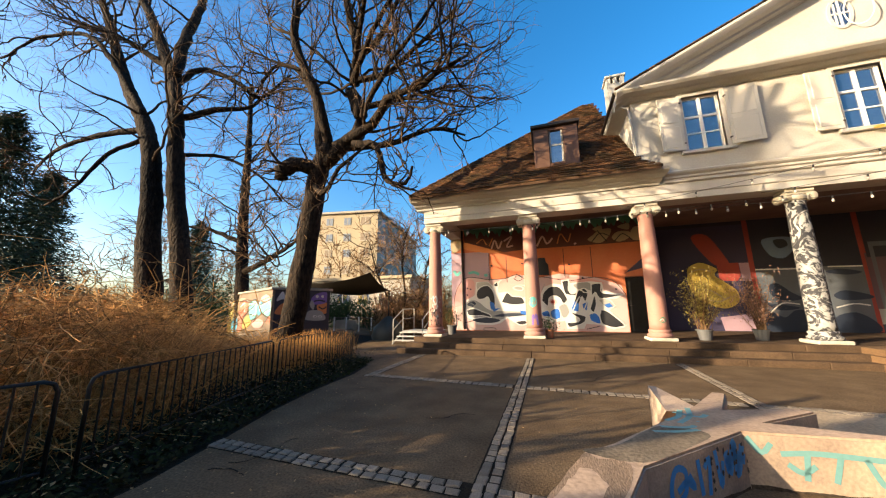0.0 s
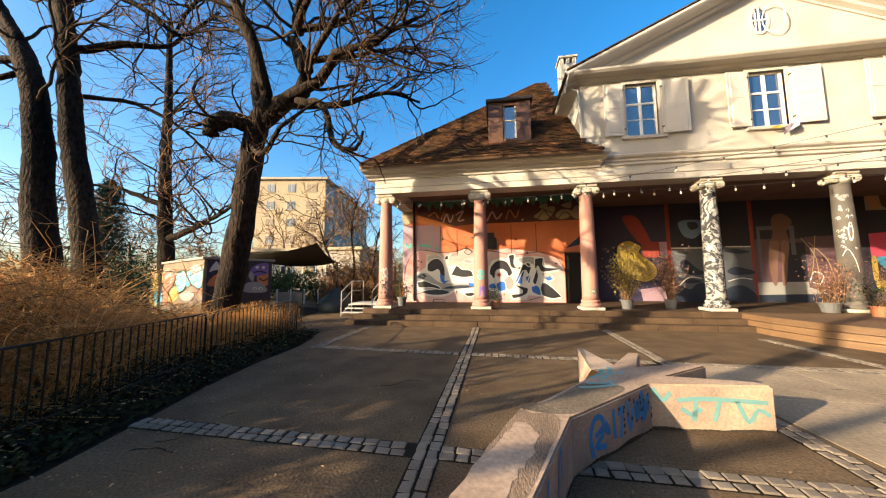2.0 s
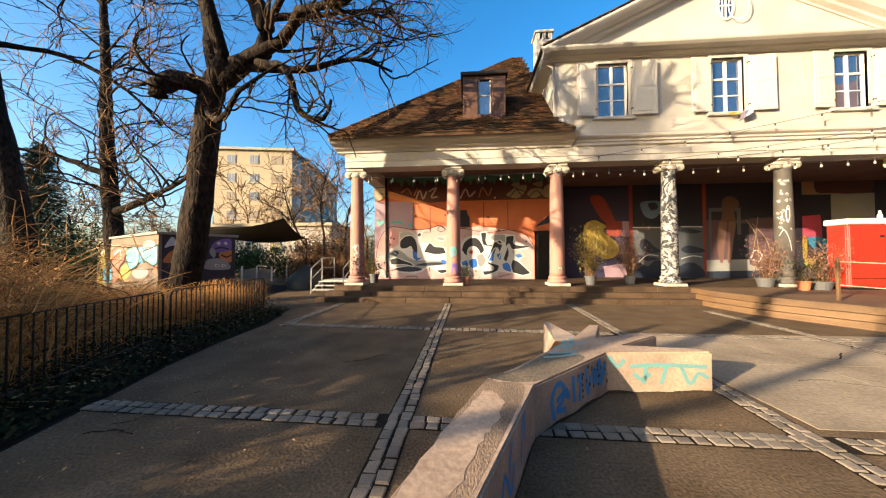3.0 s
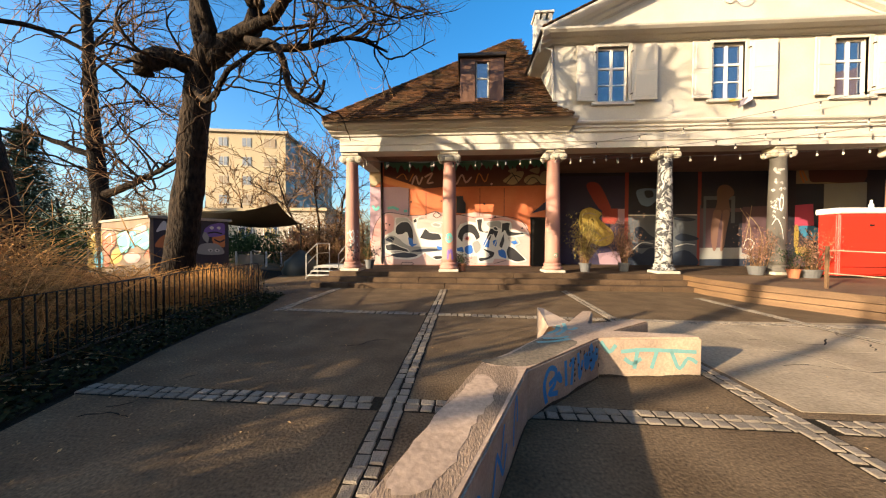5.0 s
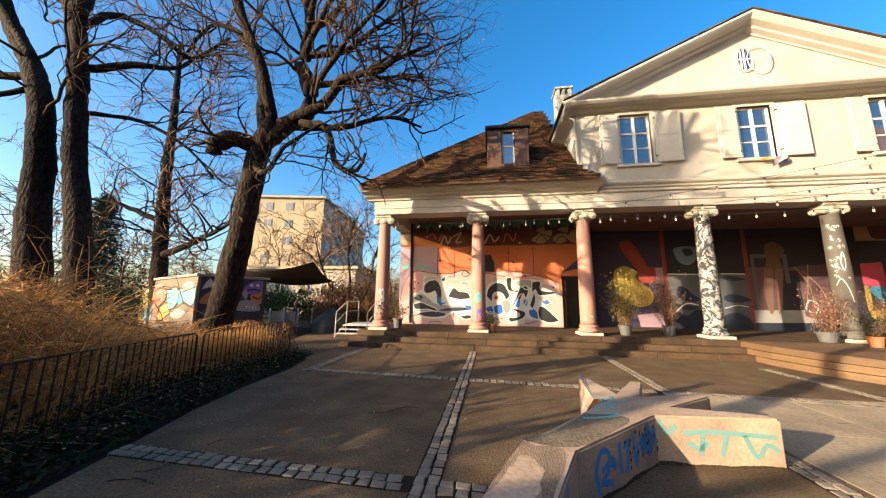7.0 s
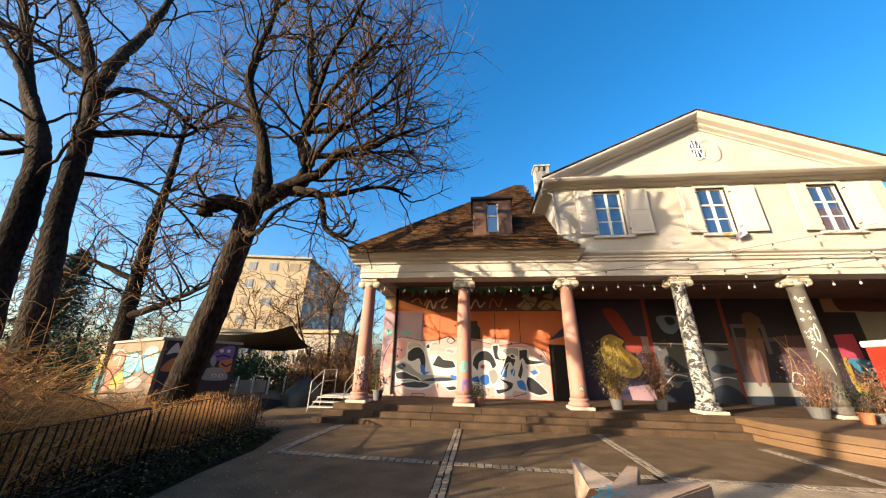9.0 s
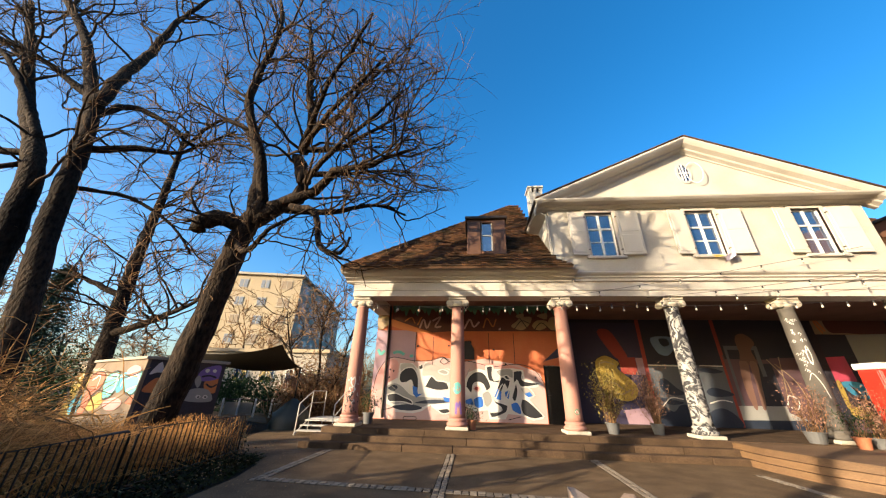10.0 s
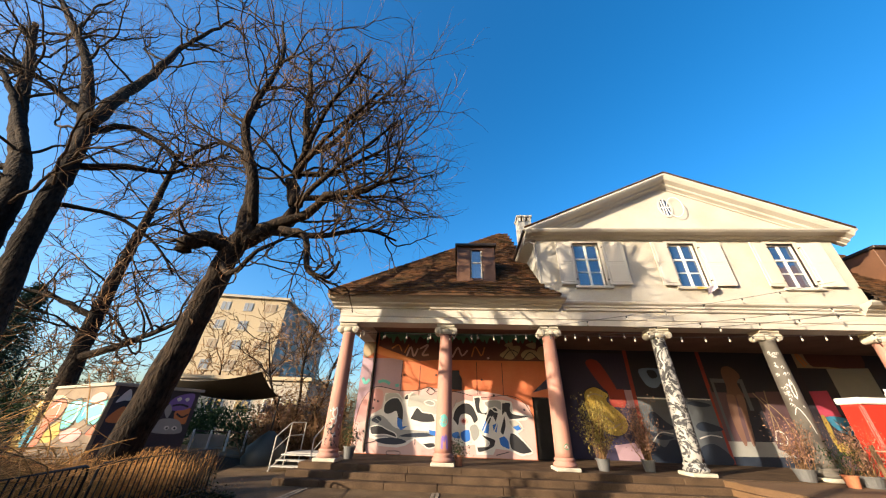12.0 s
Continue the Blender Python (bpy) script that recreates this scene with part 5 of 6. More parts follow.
mr.fill("red", [(258, 318), (345, 316), (346, 375), (330, 400), (262, 395)], soft=False)
mr.fill("lilac", [(346, 318), (384, 318), (384, 400), (350, 400)], [(240, 560), (384, 540), (384, 618), (250, 618)], soft=False)
mr.fill("yellow", [(130, 375), (140, 330), (190, 308), (235, 325), (260, 345), (245, 370), (290, 410), (325, 450), (315, 500), (250, 520), (160, 470), (135, 420)])
mr.line("tan", 6, [(150, 350), (190, 340), (230, 352)], [(160, 430), (220, 440), (270, 480)], [(180, 470), (240, 490), (290, 470)])
mr.line("black", 3, [(130, 375), (140, 330), (190, 308), (235, 325), (260, 345), (245, 370), (290, 410)], [(195, 372), (212, 380), (216, 410)])
mr.fill("red", [(384, 60), (404, 60), (404, 618), (384, 618)], [(778, 60), (800, 60), (800, 618), (778, 618)], soft=False)
mr.fill("night", [(404, 60), (778, 60), (778, 347), (404, 347)], soft=False)
mr.fill("moon", [(450, 218), (556, 214), (560, 262), (530, 298), (500, 305), (465, 285)])
mr.fill("slate", [(490, 225), (530, 222), (540, 250), (505, 260)])
mr.fill("steel", [(404, 347), (778, 347), (778, 618), (404, 618)], soft=False)
mr.fill("slate", [(404, 560), (440, 540), (480, 560), (520, 530), (560, 540), (560, 618), (404, 618)], [(440, 425), (475, 415), (520, 455), (555, 480), (500, 490), (450, 470)], [(650, 372), (700, 360), (770, 376), (720, 386)], [(660, 470), (700, 450), (778, 470), (778, 485), (690, 490)], [(410, 500), (470, 505), (540, 520), (470, 530)], [(650, 560), (720, 540), (778, 580), (778, 618), (650, 618)])
mr.line("white", 5, [(404, 352), (560, 354)], [(662, 350), (776, 352)], [(430, 540), (480, 500), (540, 505)], [(660, 520), (720, 505), (770, 512)])

mn = Mural(back_r, lambda u, v, e: (10.65 + 0.00867 * u, BACK_R - e - 0.012, 5.914 - 0.00957 * v))
mn.fill("mauve", [(64, 265), (440, 265), (440, 480), (64, 480)], soft=False)
mn.fill("night", [(70, 60), (450, 60), (450, 282), (70, 282)], [(190, 300), (284, 300), (284, 478), (190, 478)], soft=False)
mn.fill("steel", [(82, 222), (245, 222), (245, 355), (225, 355), (225, 240), (96, 240), (96, 480), (82, 480)], soft=False)
mn.fill("grey", [(66, 478), (395, 474), (395, 528), (66, 534)], soft=False)
mn.fill("slate", [(66, 534), (395, 528), (395, 585), (66, 585)], soft=False)
mn.fill("brown", [(150, 200), (165, 172), (200, 166), (232, 188), (238, 214), (212, 240), (216, 300), (146, 300), (152, 250)])
mn.fill("flesh", [(134, 300), (150, 290), (176, 300), (162, 380), (152, 480), (134, 486), (122, 400)], [(184, 296), (218, 300), (206, 380), (190, 480), (172, 484), (180, 380)])
mn.fill("mauve", [(284, 276), (440, 270), (440, 560), (284, 500)], soft=False)
mn.line("tan", 4, [(270, 280), (320, 360), (330, 470)], [(300, 300), (370, 380), (400, 500)], [(330, 270), (310, 400), (290, 480)])
mn.line("white", 6, [(290, 470), (310, 432), (345, 450), (330, 485), (300, 478)])
mn.fill("yellow", [(408, 330), (444, 330), (444, 560), (412, 560)], soft=False)
mn.fill("tan", [(550, 40), (884, 20), (884, 165), (550, 165)], soft=False)
mn.fill("maroon", [(620, 60), (700, 50), (780, 62), (884, 40), (884, 160), (700, 158), (620, 150)])
mn.line("orange", 10, [(560, 60), (590, 120), (605, 150)], [(580, 50), (570, 110), (590, 160)])
mn.fill("night", [(552, 168), (690, 166), (690, 262), (552, 262)], soft=False)
mn.fill("grey", [(690, 166), (900, 160), (900, 300), (690, 300)], soft=False)
mn.fill("magenta", [(548, 268), (638, 262), (645, 368), (548, 370)], soft=False)
mn.fill("sky", [(570, 372), (665, 378), (660, 438), (600, 425)])
mn.fill("yellow", [(556, 480), (600, 465), (645, 490), (610, 520), (560, 505)], [(548, 372), (568, 376), (566, 470), (548, 470)])
mn.fill("mauve", [(548, 520), (680, 510), (680, 585), (548, 585)], soft=False)
mn.line("black", 5, [(560, 470), (620, 470), (650, 510)], [(600, 380), (640, 430), (660, 400)])

# spray paint on the hut
hm = Mural(hut_front, lambda u, v, e: (min(max(u, 0.04), LEN - 0.03), -e * 4, v))
hm.fill("cream", [(-0.16, 2.15), (0.73, 2.39), (2.63, 2.23), (2.7, 1.84), (0.99, 1.86)], [(2.59, 2.09), (4.07, 2.15), (5.11, 1.81), (3.82, 1.59)])
hm.fill("yellow", [(0.01, 1.58), (1.44, 2.15), (2.6, 2.06), (2.66, 1.35), (1.21, 0.83)], [(0.35, 0.1), (0.2, 0.74), (1.21, 0.83), (1.78, 0.29)], [(4.0, 0.6), (4.28, 1.08), (5.11, 1.26), (5.69, 0.95), (5.13, 0.65)])
hm.fill("cyan", [(1.22, 0.81), (2.2, 1.16), (2.82, 0.87), (2.63, 0.37), (1.64, 0.32)], [(6.35, 1.79), (7.22, 1.99), (7.59, 1.58), (6.91, 1.28)])
hm.fill("coral", [(2.7, 1.84), (3.87, 2.06), (4.87, 1.87), (4.67, 1.37), (4.02, 1.13), (3.89, 0.54), (3.1, 0.39), (3.13, 1.12)], [(8.18, 1.0), (8.75, 1.34), (9.15, 1.4), (9.26, 1.01)])
hm.fill("teal", [(5.24, 1.92), (6.26, 2.04), (6.8, 1.59), (6.38, 1.17), (5.61, 1.05), (5.11, 1.48)], [(7.11, 1.77), (8.1, 1.9), (9.04, 2.04), (9.21, 1.4), (8.3, 1.24), (7.59, 1.39)])
hm.fill("pink", [(7.19, 2.09), (7.87, 2.23), (8.56, 2.11), (8.3, 1.9), (7.42, 1.92)], [(5.86, 0.95), (6.96, 1.13), (7.88, 1.01), (7.45, 0.75), (6.35, 0.71)])
hm.line("white", 0.07, [(0.54, 1.53), (1.56, 1.92), (2.33, 1.47), (1.64, 1.16)], [(5.54, 1.8), (6.31, 1.9), (6.5, 1.38), (5.82, 1.27)], [(7.53, 1.78), (8.42, 1.91), (8.83, 1.58), (7.93, 1.39)], [(3.27, 1.71), (4.18, 1.88), (4.3, 1.36)], [(6.39, 1.69), (7.07, 1.89), (7.13, 1.48)])
hm.line("black", 0.05, [(0.01, 1.58), (1.44, 2.15), (2.71, 2.06), (2.71, 1.35), (1.28, 0.81), (0.33, 0.74)], [(2.7, 1.84), (3.92, 2.06), (4.92, 1.86), (4.71, 1.37), (4.02, 1.13), (3.89, 0.54)], [(5.24, 1.92), (6.26, 2.04), (6.8, 1.59), (6.38, 1.15), (5.57, 1.05), (5.12, 1.46)], [(7.11, 1.77), (8.1, 1.9), (9.04, 2.04)], [(7.59, 1.39), (8.3, 1.24), (9.21, 1.4)], [(8.18, 1.0), (8.75, 1.34), (9.15, 1.4)])
he = Mural(hut_end, lambda u, v, e: (LEN + e * 4, min(u, 2.45), v))
he.fill("white", [(0.17, 1.93), (0.4, 2.35), (0.54, 2.03), (0.37, 1.99)])
he.fill("orange", [(0.14, 1.37), (0.26, 1.67), (0.47, 1.82), (0.63, 1.57), (0.6, 1.36)], [(1.98, 1.74), (2.46, 1.84), (2.47, 1.36), (2.1, 1.39)])
he.fill("purple", [(1.69, 2.04), (1.95, 2.27), (2.41, 2.34), (2.44, 1.88), (1.79, 1.76)])
he.fill("grey", [(1.48, 1.07), (1.51, 1.4), (1.79, 1.5), (2.21, 1.43), (2.39, 1.04)], [(1.62, 1.76), (1.71, 1.96), (1.85, 1.76), (1.79, 1.51)])
he.fill("white", [(1.81, 1.21), (1.88, 1.27), (1.99, 1.21), (1.9, 1.13)], [(2.05, 1.19), (2.13, 1.27), (2.24, 1.19), (2.14, 1.12)], [(1.87, 2.14), (1.95, 2.21), (2.04, 2.15), (1.96, 2.06)], [(2.14, 2.15), (2.22, 2.21), (2.29, 2.15), (2.23, 2.07)])
he.fill("black", [(1.87, 1.19), (1.91, 1.23), (1.94, 1.19), (1.9, 1.15)], [(2.11, 1.19), (2.14, 1.23), (2.19, 1.18), (2.15, 1.15)])
he.line("black", 0.06, [(1.81, 1.91), (2.07, 1.96), (2.34, 1.9)], [(2.04, 1.66), (2.25, 1.55), (2.43, 1.65)])

# paint on the columns
def on_column(col, paths, w, ink):
    m = Mesh()
    for pts in paths:
        v, f = ribbon(pts, w)
        face = math.atan2(col.location.x, 11.6)
        rad = lambda z: 0.003 + float(np.interp(z, [0.33, 0.5, 1.4, 2.3, 3.2, 3.9], [0.27, 0.262, 0.255, 0.245, 0.23, 0.212]))
        m.add([(rad(z) * math.sin(u / 0.26 - face), -rad(z) * math.cos(u / 0.26 - face), z) for u, z in v], f)
    part("paint_stroke", m, INK[ink], col)


rs = random.Random(12)
for k, (z0, z1, ink) in enumerate(((0.42, 1.05, "black"), (0.5, 1.5, "white"))):
    paths = []
    for _ in range(34 if k == 0 else 12):
        u, z, a = rs.uniform(-0.2, 0.22), rs.uniform(z0, z1), rs.uniform(0, 6.28)
        paths.append([(u, z), (u + 0.06 * math.cos(a), z + 0.06 * math.sin(a)), (u + 0.05 * math.cos(a + 1), z + 0.12 * math.sin(a + 0.6))])
    on_column(columns[0], paths, 0.022, ink)
on_column(columns[0], [[(-0.08, 1.3), (-0.1, 1.5), (-0.05, 1.4), (0.02, 1.5), (0.06, 1.3), (0.0, 1.2), (-0.08, 1.3)], [(-0.06, 1.0), (0.05, 1.05), (0.04, 1.2), (-0.07, 1.15)]], 0.035, "white")
on_column(columns[1], [[(-0.1, 1.3), (0.02, 1.35), (0.08, 1.2), (-0.02, 1.08), (-0.1, 1.2), (0.0, 1.25)]], 0.10, "teal")
on_column(columns[1], [[(-0.05, 0.45), (-0.03, 0.8), (0.02, 0.65), (0.08, 0.82), (0.12, 0.45)]], 0.06, "purple")
on_column(columns[2], [[(0.02, 0.62), (0.12, 0.7), (0.2, 0.62), (0.1, 0.55), (0.02, 0.62)]], 0.03, "green")
on_column(columns[2], [[(0.04, 0.6), (0.1, 0.66), (0.16, 0.58)]], 0.018, "white")
for _ in range(2):
    paths = []
    for _ in range(16):
        u, z, s = rs.uniform(-0.2, 0.2), rs.uniform(1.9, 3.7), rs.uniform(0.02, 0.04)
        paths.append([(u - s, z), (u, z + s * 1.4), (u + s, z), (u, z - s)])
    on_column(columns[4], paths, 0.014, "white")
on_column(columns[4], [[(0.1, 2.7), (0.06, 2.4), (0.1, 2.15), (0.16, 2.4), (0.14, 2.7), (0.1, 2.7)], [(-0.12, 1.7), (0.0, 1.9), (0.12, 1.6), (0.18, 1.2)]], 0.02, "white")

# ---- graffiti on the ledge ----
def on_face(a, b, paths, w, ink):
    a, b = Vector((*a, 0)), Vector((*b, 0))
    d = (b - a).normalized()
    nrm = Vector((d.y, -d.x, 0))
    m = Mesh()
    for pts in paths:
        v, f = ribbon(pts, w)
        m.add([a + d * u + nrm * 0.003 + Vector((0, 0, z)) for u, z in v], f)
    part("paint_stroke", m, INK[ink], ledge, "blue sprayed stroke" if ink == "blue" else "")


INK["spray"] = paint_mat("mural_spray", (0.02, 0.23, 0.55))
INK["aqua"] = paint_mat("mural_aqua", (0.14, 0.31, 0.30))
on_face(STAR[2], STAR[3], [[(0.45, 0.08), (0.55, 0.3), (0.62, 0.2), (0.72, 0.4)], [(0.62, 0.2), (0.7, 0.1), (0.78, 0.24)], [(0.98, 0.1), (1.0, 0.3), (1.08, 0.42), (1.1, 0.22)], [(0.1, 0.1), (0.2, 0.3), (0.3, 0.12)]], 0.035, "spray")
on_face(STAR[3], STAR[4], [[(0.3, 0.06), (0.26, 0.24), (0.34, 0.37), (0.46, 0.33), (0.44, 0.2), (0.34, 0.14), (0.5, 0.1)], [(0.34, 0.22), (0.46, 0.26), (0.56, 0.2), (0.5, 0.3)], [(0.66, 0.12), (0.64, 0.38)], [(0.76, 0.1), (0.8, 0.36), (0.72, 0.3)], [(0.9, 0.4), (0.94, 0.12), (1.0, 0.3)]], 0.05, "spray")
on_face(STAR[3], STAR[4], [[(1.06, 0.36), (1.1, 0.2), (1.2, 0.4), (1.22, 0.16), (1.34, 0.36)], [(1.04, 0.26), (1.2, 0.3), (1.36, 0.24)]], 0.085, "spray")
on_face(STAR[4], STAR[5], [[(0.02, 0.42), (0.12, 0.3), (0.2, 0.38)], [(0.26, 0.3), (0.5, 0.32), (0.8, 0.31), (1.15, 0.29)], [(0.45, 0.3), (0.42, 0.1)], [(0.68, 0.3), (0.62, 0.1)], [(0.85, 0.3), (0.95, 0.1), (1.05, 0.22), (1.16, 0.16)], [(0.3, 0.22), (0.4, 0.16), (0.5, 0.22)]], 0.045, "aqua")
chips = Mesh()
for _ in range(26):
    s = Vector((0.9 + rs.uniform(-0.3, 0.45), rs.uniform(0.12, 0.4)))
    a3, b3 = Vector((*STAR[3], 0)), Vector((*STAR[4], 0))
    dd = (b3 - a3).normalized()
    nrm = Vector((dd.y, -dd.x, 0))
    c0 = a3 + dd * (s.x + 0.1) + nrm * 0.005 + Vector((0, 0, s.y))
    q = [c0 + dd * (math.cos(t) * rs.uniform(0.008, 0.022)) + Vector((0, 0, math.sin(t) * rs.uniform(0.01, 0.03))) for t in np.arange(7) * 0.9]
    chips.add(q, [tuple(range(7))])
tagged(part("paint_chips", chips, INK["black"], ledge), kind="stuff")
rg = random.Random(21)


def ragged(pts, z, wob):
    q = [(x + rg.uniform(-wob, wob), y + rg.uniform(-wob, wob)) for x, y in loop(pts, 9)]
    return Mesh().add([(x, y, z) for x, y in q] , [tuple(range(len(q)))])


part("worn_band", ragged([(-0.60, 0.62), (-0.30, 0.62), (0.0, 1.40), (0.50, 2.70), (0.30, 2.84), (0.16, 2.80), (-0.32, 1.45)], LZ + 0.0012, 0.006), mat("scraped_concrete", (0.30, 0.205, 0.135), 0.85, 0.35, 4, 0.4, (0.14, 0.10, 0.07), stain=0.8, stretch=(3, 1, 1)), ledge, "scraped brown concrete along the edge")
for k_, pts in enumerate(([(-0.58, 0.75), (-0.36, 0.72), (-0.20, 1.10), (-0.26, 1.22), (-0.42, 1.14)], [(-0.30, 1.50), (-0.10, 1.42), (0.12, 1.95), (0.30, 2.42), (0.20, 2.66), (0.05, 2.40)], [(1.3, 3.78), (1.42, 3.86), (1.36, 3.94), (1.22, 3.86)])):
    part("pale_patch", ragged(pts, LZ + 0.0024 + 0.001 * k_, 0.016), LEDGE_TOP, ledge, "pale flaking screed")
top_paint = Mesh()
for pts in ([(1.05, 3.9), (1.2, 4.05), (1.3, 4.3)], [(1.15, 3.85), (1.32, 4.1), (1.4, 4.4)], [(0.95, 3.7), (1.2, 3.75), (1.35, 3.95)], [(0.85, 3.55), (1.05, 3.6), (1.25, 3.7)], [(1.2, 4.2), (1.4, 4.1), (1.5, 4.2)]):
    v, f = ribbon(pts, 0.05)
    top_paint.add([(x, y, LZ + 0.003) for x, y in v], f)
tagged(part("worn_paint", top_paint, INK["aqua"], ledge), "worn aqua paint on the top")
grime = Mesh()
for pts in ([(0.2, 2.95), (0.6, 2.86), (1.05, 3.28), (1.3, 3.62), (0.95, 3.72), (0.5, 3.16)],):
    grime.add([(x, y, LZ + 0.0015) for x, y in loop(pts)], [tuple(range(len(loop(pts))))])
GRIME = mat("weathered_concrete", (0.11, 0.088, 0.06), 0.85, 0.4, 4, 0.4, (0.26, 0.2, 0.14), stain=0.9)
part("weathered_patch", grime, GRIME, ledge, "dark weathered patch of concrete")

# dirt splashed up along the foot of the ledge
DIRT = mat("damp_dirt", (0.045, 0.034, 0.024), 0.95, 0.5, 5, 0.4, (0.09, 0.065, 0.045), stain=0.8)
for i0, i1 in ((2, 3), (3, 4), (4, 5), (8, 9)):
    a0, b0 = Vector((*STAR[i0], 0)), Vector((*STAR[i1], 0))
    d0 = (b0 - a0).normalized()
    n0 = Vector((d0.y, -d0.x, 0)) * 0.0045
    count = int((b0 - a0).length / 0.03)
    crest = [0.012 + 0.05 * abs(noise.noise((k * 0.07, i0, 0.5))) + rg.uniform(0, 0.006) for k in range(count + 1)]
    pts = [a0 + d0 * (k * 0.03) + n0 + Vector((0, 0, 0.002)) for k in range(count + 1)] + [a0 + d0 * (k * 0.03) + n0 + Vector((0, 0, crest[k])) for k in range(count + 1)]
    part("dirt_stain", Mesh().add(pts, [(k, k + 1, count + 2 + k, count + 1 + k) for k in range(count)]), DIRT, ledge, "dark dirt along the foot")

# ---- string lights ----
WIRE = mat("black_cable", (0.012, 0.012, 0.012), 0.6, 0.1, 5, 0)
BULB = mat("frosted_bulb", (0.464, 0.424, 0.352), 0.25, 0.03, 5, 0)


def festoon(a, b, sag, count, label):
    root = thing("string_light", label, "string lights", "", "string lights")
    a, b = Vector(a), Vector(b)
    at = lambda t: a.lerp(b, t) - Vector((0, 0, sag * 4 * t * (1 - t)))
    part("cable", Mesh().tube([at(i / 24) for i in range(25)], 0.008, 5), WIRE, root)
    for i in range(count):
        p = at((i + 0.5) / count)
        part("socket", Mesh().lathe([(0.012, 0.0), (0.022, -0.01), (0.022, -0.07), (0.016, -0.08)], 8, p), WIRE, root)
        part("bulb", Mesh().lathe([(0.012, -0.075), (0.024, -0.1), (0.033, -0.135), (0.026, -0.165), (0.01, -0.175)], 10, p), BULB, root, smooth=True)


festoon((-4.0, 11.25, 4.42), (7.0, 11.22, 4.62), 0.06, 13, "string of pale bulbs slung along the portico")
festoon((3.3, 11.2, 4.45), (15.0, 11.1, 4.75), 0.10, 15, "second string of pale bulbs along the portico")
festoon((-3.9, 11.4, 4.55), (3.2, 11.4, 4.55), 0.12, 9, "string of bulbs under the portico ceiling")
festoon((2.4, 11.0, 4.64), (13.4, 10.9, 6.48), 0.10, 8, "light cable rising across the cream frieze")
festoon((6.0, 11.0, 4.70), (13.5, 10.9, 5.62), 0.06, 5, "light cable slung over the cream frieze")
festoon((8.2, 11.0, 4.75), (13.5, 10.9, 5.35), 0.04, 4, "lower light cable over the cream frieze")

# ---- potted plants ----
POT = mat("grey_plastic_pot", (0.10, 0.10, 0.10), 0.6, 0.15, 5, 0.05)
CLAY = mat("terracotta_pot", (0.42, 0.15, 0.07), 0.8, 0.15, 5, 0.15)
YLEAF = mat("yellow_green_leaf", (0.288, 0.216, 0.04), 0.6, 0.2, 4, 0, (0.16, 0.16, 0.04), island=0.5)
DRY = mat("dry_purple_leaf", (0.192, 0.096, 0.064), 0.8, 0.2, 4, 0, (0.24, 0.16, 0.064), island=0.5)
GLEAF = mat("dark_green_leaf", (0.02, 0.042, 0.014), 0.88, 0.2, 4, 0, island=0.5)


def potted(at, rad, high, tall, width, leaf, leaves, label, seed, pot=POT):
    root = thing("potted_plant", label, "plant", "", "potted plants")
    root.location = at
    part("pot", Mesh().lathe([(rad * 0.72, 0), (rad * 0.95, high * 0.9), (rad * 1.08, high * 0.9), (rad * 1.08, high), (rad * 0.9, high), (rad * 0.85, high * 0.9)], 18), pot, root, smooth=False)
    r = np.random.RandomState(seed)
    st, lf = Mesh(), Mesh()
    for _ in range(max(10, leaves // 40)):
        a, sp = r.uniform(0, 6.28), r.uniform(0, width)
        p, dd = np.array([r.normal(0, rad * 0.3), r.normal(0, rad * 0.3), high * 0.85]), np.array([math.cos(a) * sp, math.sin(a) * sp, tall * r.uniform(0.5, 1.0)])
        pts = [p]
        for i in range(5):
            pts.append(pts[-1] + dd / 5 * (1 + r.normal(0, 0.15, 3)) + r.normal(0, 0.03, 3))
        st.tube(pts, np.linspace(0.009, 0.003, 6), 3)
        for _ in range(40):
            k = r.randint(2, 6)
            q = pts[k] + r.normal(0, 0.10, 3)
            s = r.uniform(0.018, 0.045)
            m = pose(*q, r.uniform(0, 360), r.uniform(0, 360), r.uniform(0, 360))
            lf.add([m @ Vector(c) for c in ((-s, 0, 0), (0, -s * 0.35, 0), (s, 0, 0), (0, s * 0.35, 0))], [(0, 1, 2, 3)])
    part("stem", st, TWIG, root)
    tagged(part("foliage", lf, leaf, root), kind="stuff")
    return root


potted((4.5, 11.95, 0.5), 0.21, 0.32, 1.75, 0.75, YLEAF, 2600, "yellow leaved shrub in a grey pot on the portico", 2)
potted((6.0, 12.2, 0.5), 0.2, 0.32, 1.55, 0.62, DRY, 2200, "dry purple brown shrub in a grey pot", 3)
potted((-3.75, 12.5, 0.5), 0.2, 0.36, 0.75, 0.2, GLEAF, 500, "small shrub in a dark pot behind the corner column", 4)
potted((-0.02, 11.75, 0.5), 0.15, 0.28, 0.35, 0.2, GLEAF, 300, "small green plant in a terracotta pot", 5, CLAY)
potted((9.9, 11.35, 0.5), 0.26, 0.3, 1.3, 0.5, DRY, 1300, "dry twiggy plant in a dark tub beside the grey column", 6)
potted((10.35, 10.6, 0.477), 0.17, 0.28, 0.7, 0.35, GLEAF, 500, "green leaved plant in a terracotta pot on the deck", 7, CLAY)
potted((11.0, 10.75, 0.477), 0.28, 0.26, 1.3, 0.45, DRY, 1200, "dry twiggy plant in a wide grey tub", 8)

# ---- deck railing ----
rail = thing("rope_railing", "timber post railing with rope along the deck", "railing")
posts = [(8.75, 8.2), (10.3, 5.6)]
for x, y in posts:
    part("post", Mesh().box(x - 0.03, x + 0.03, y - 0.03, y + 0.03, 0.475, 1.5, 0.006), WOOD, rail)
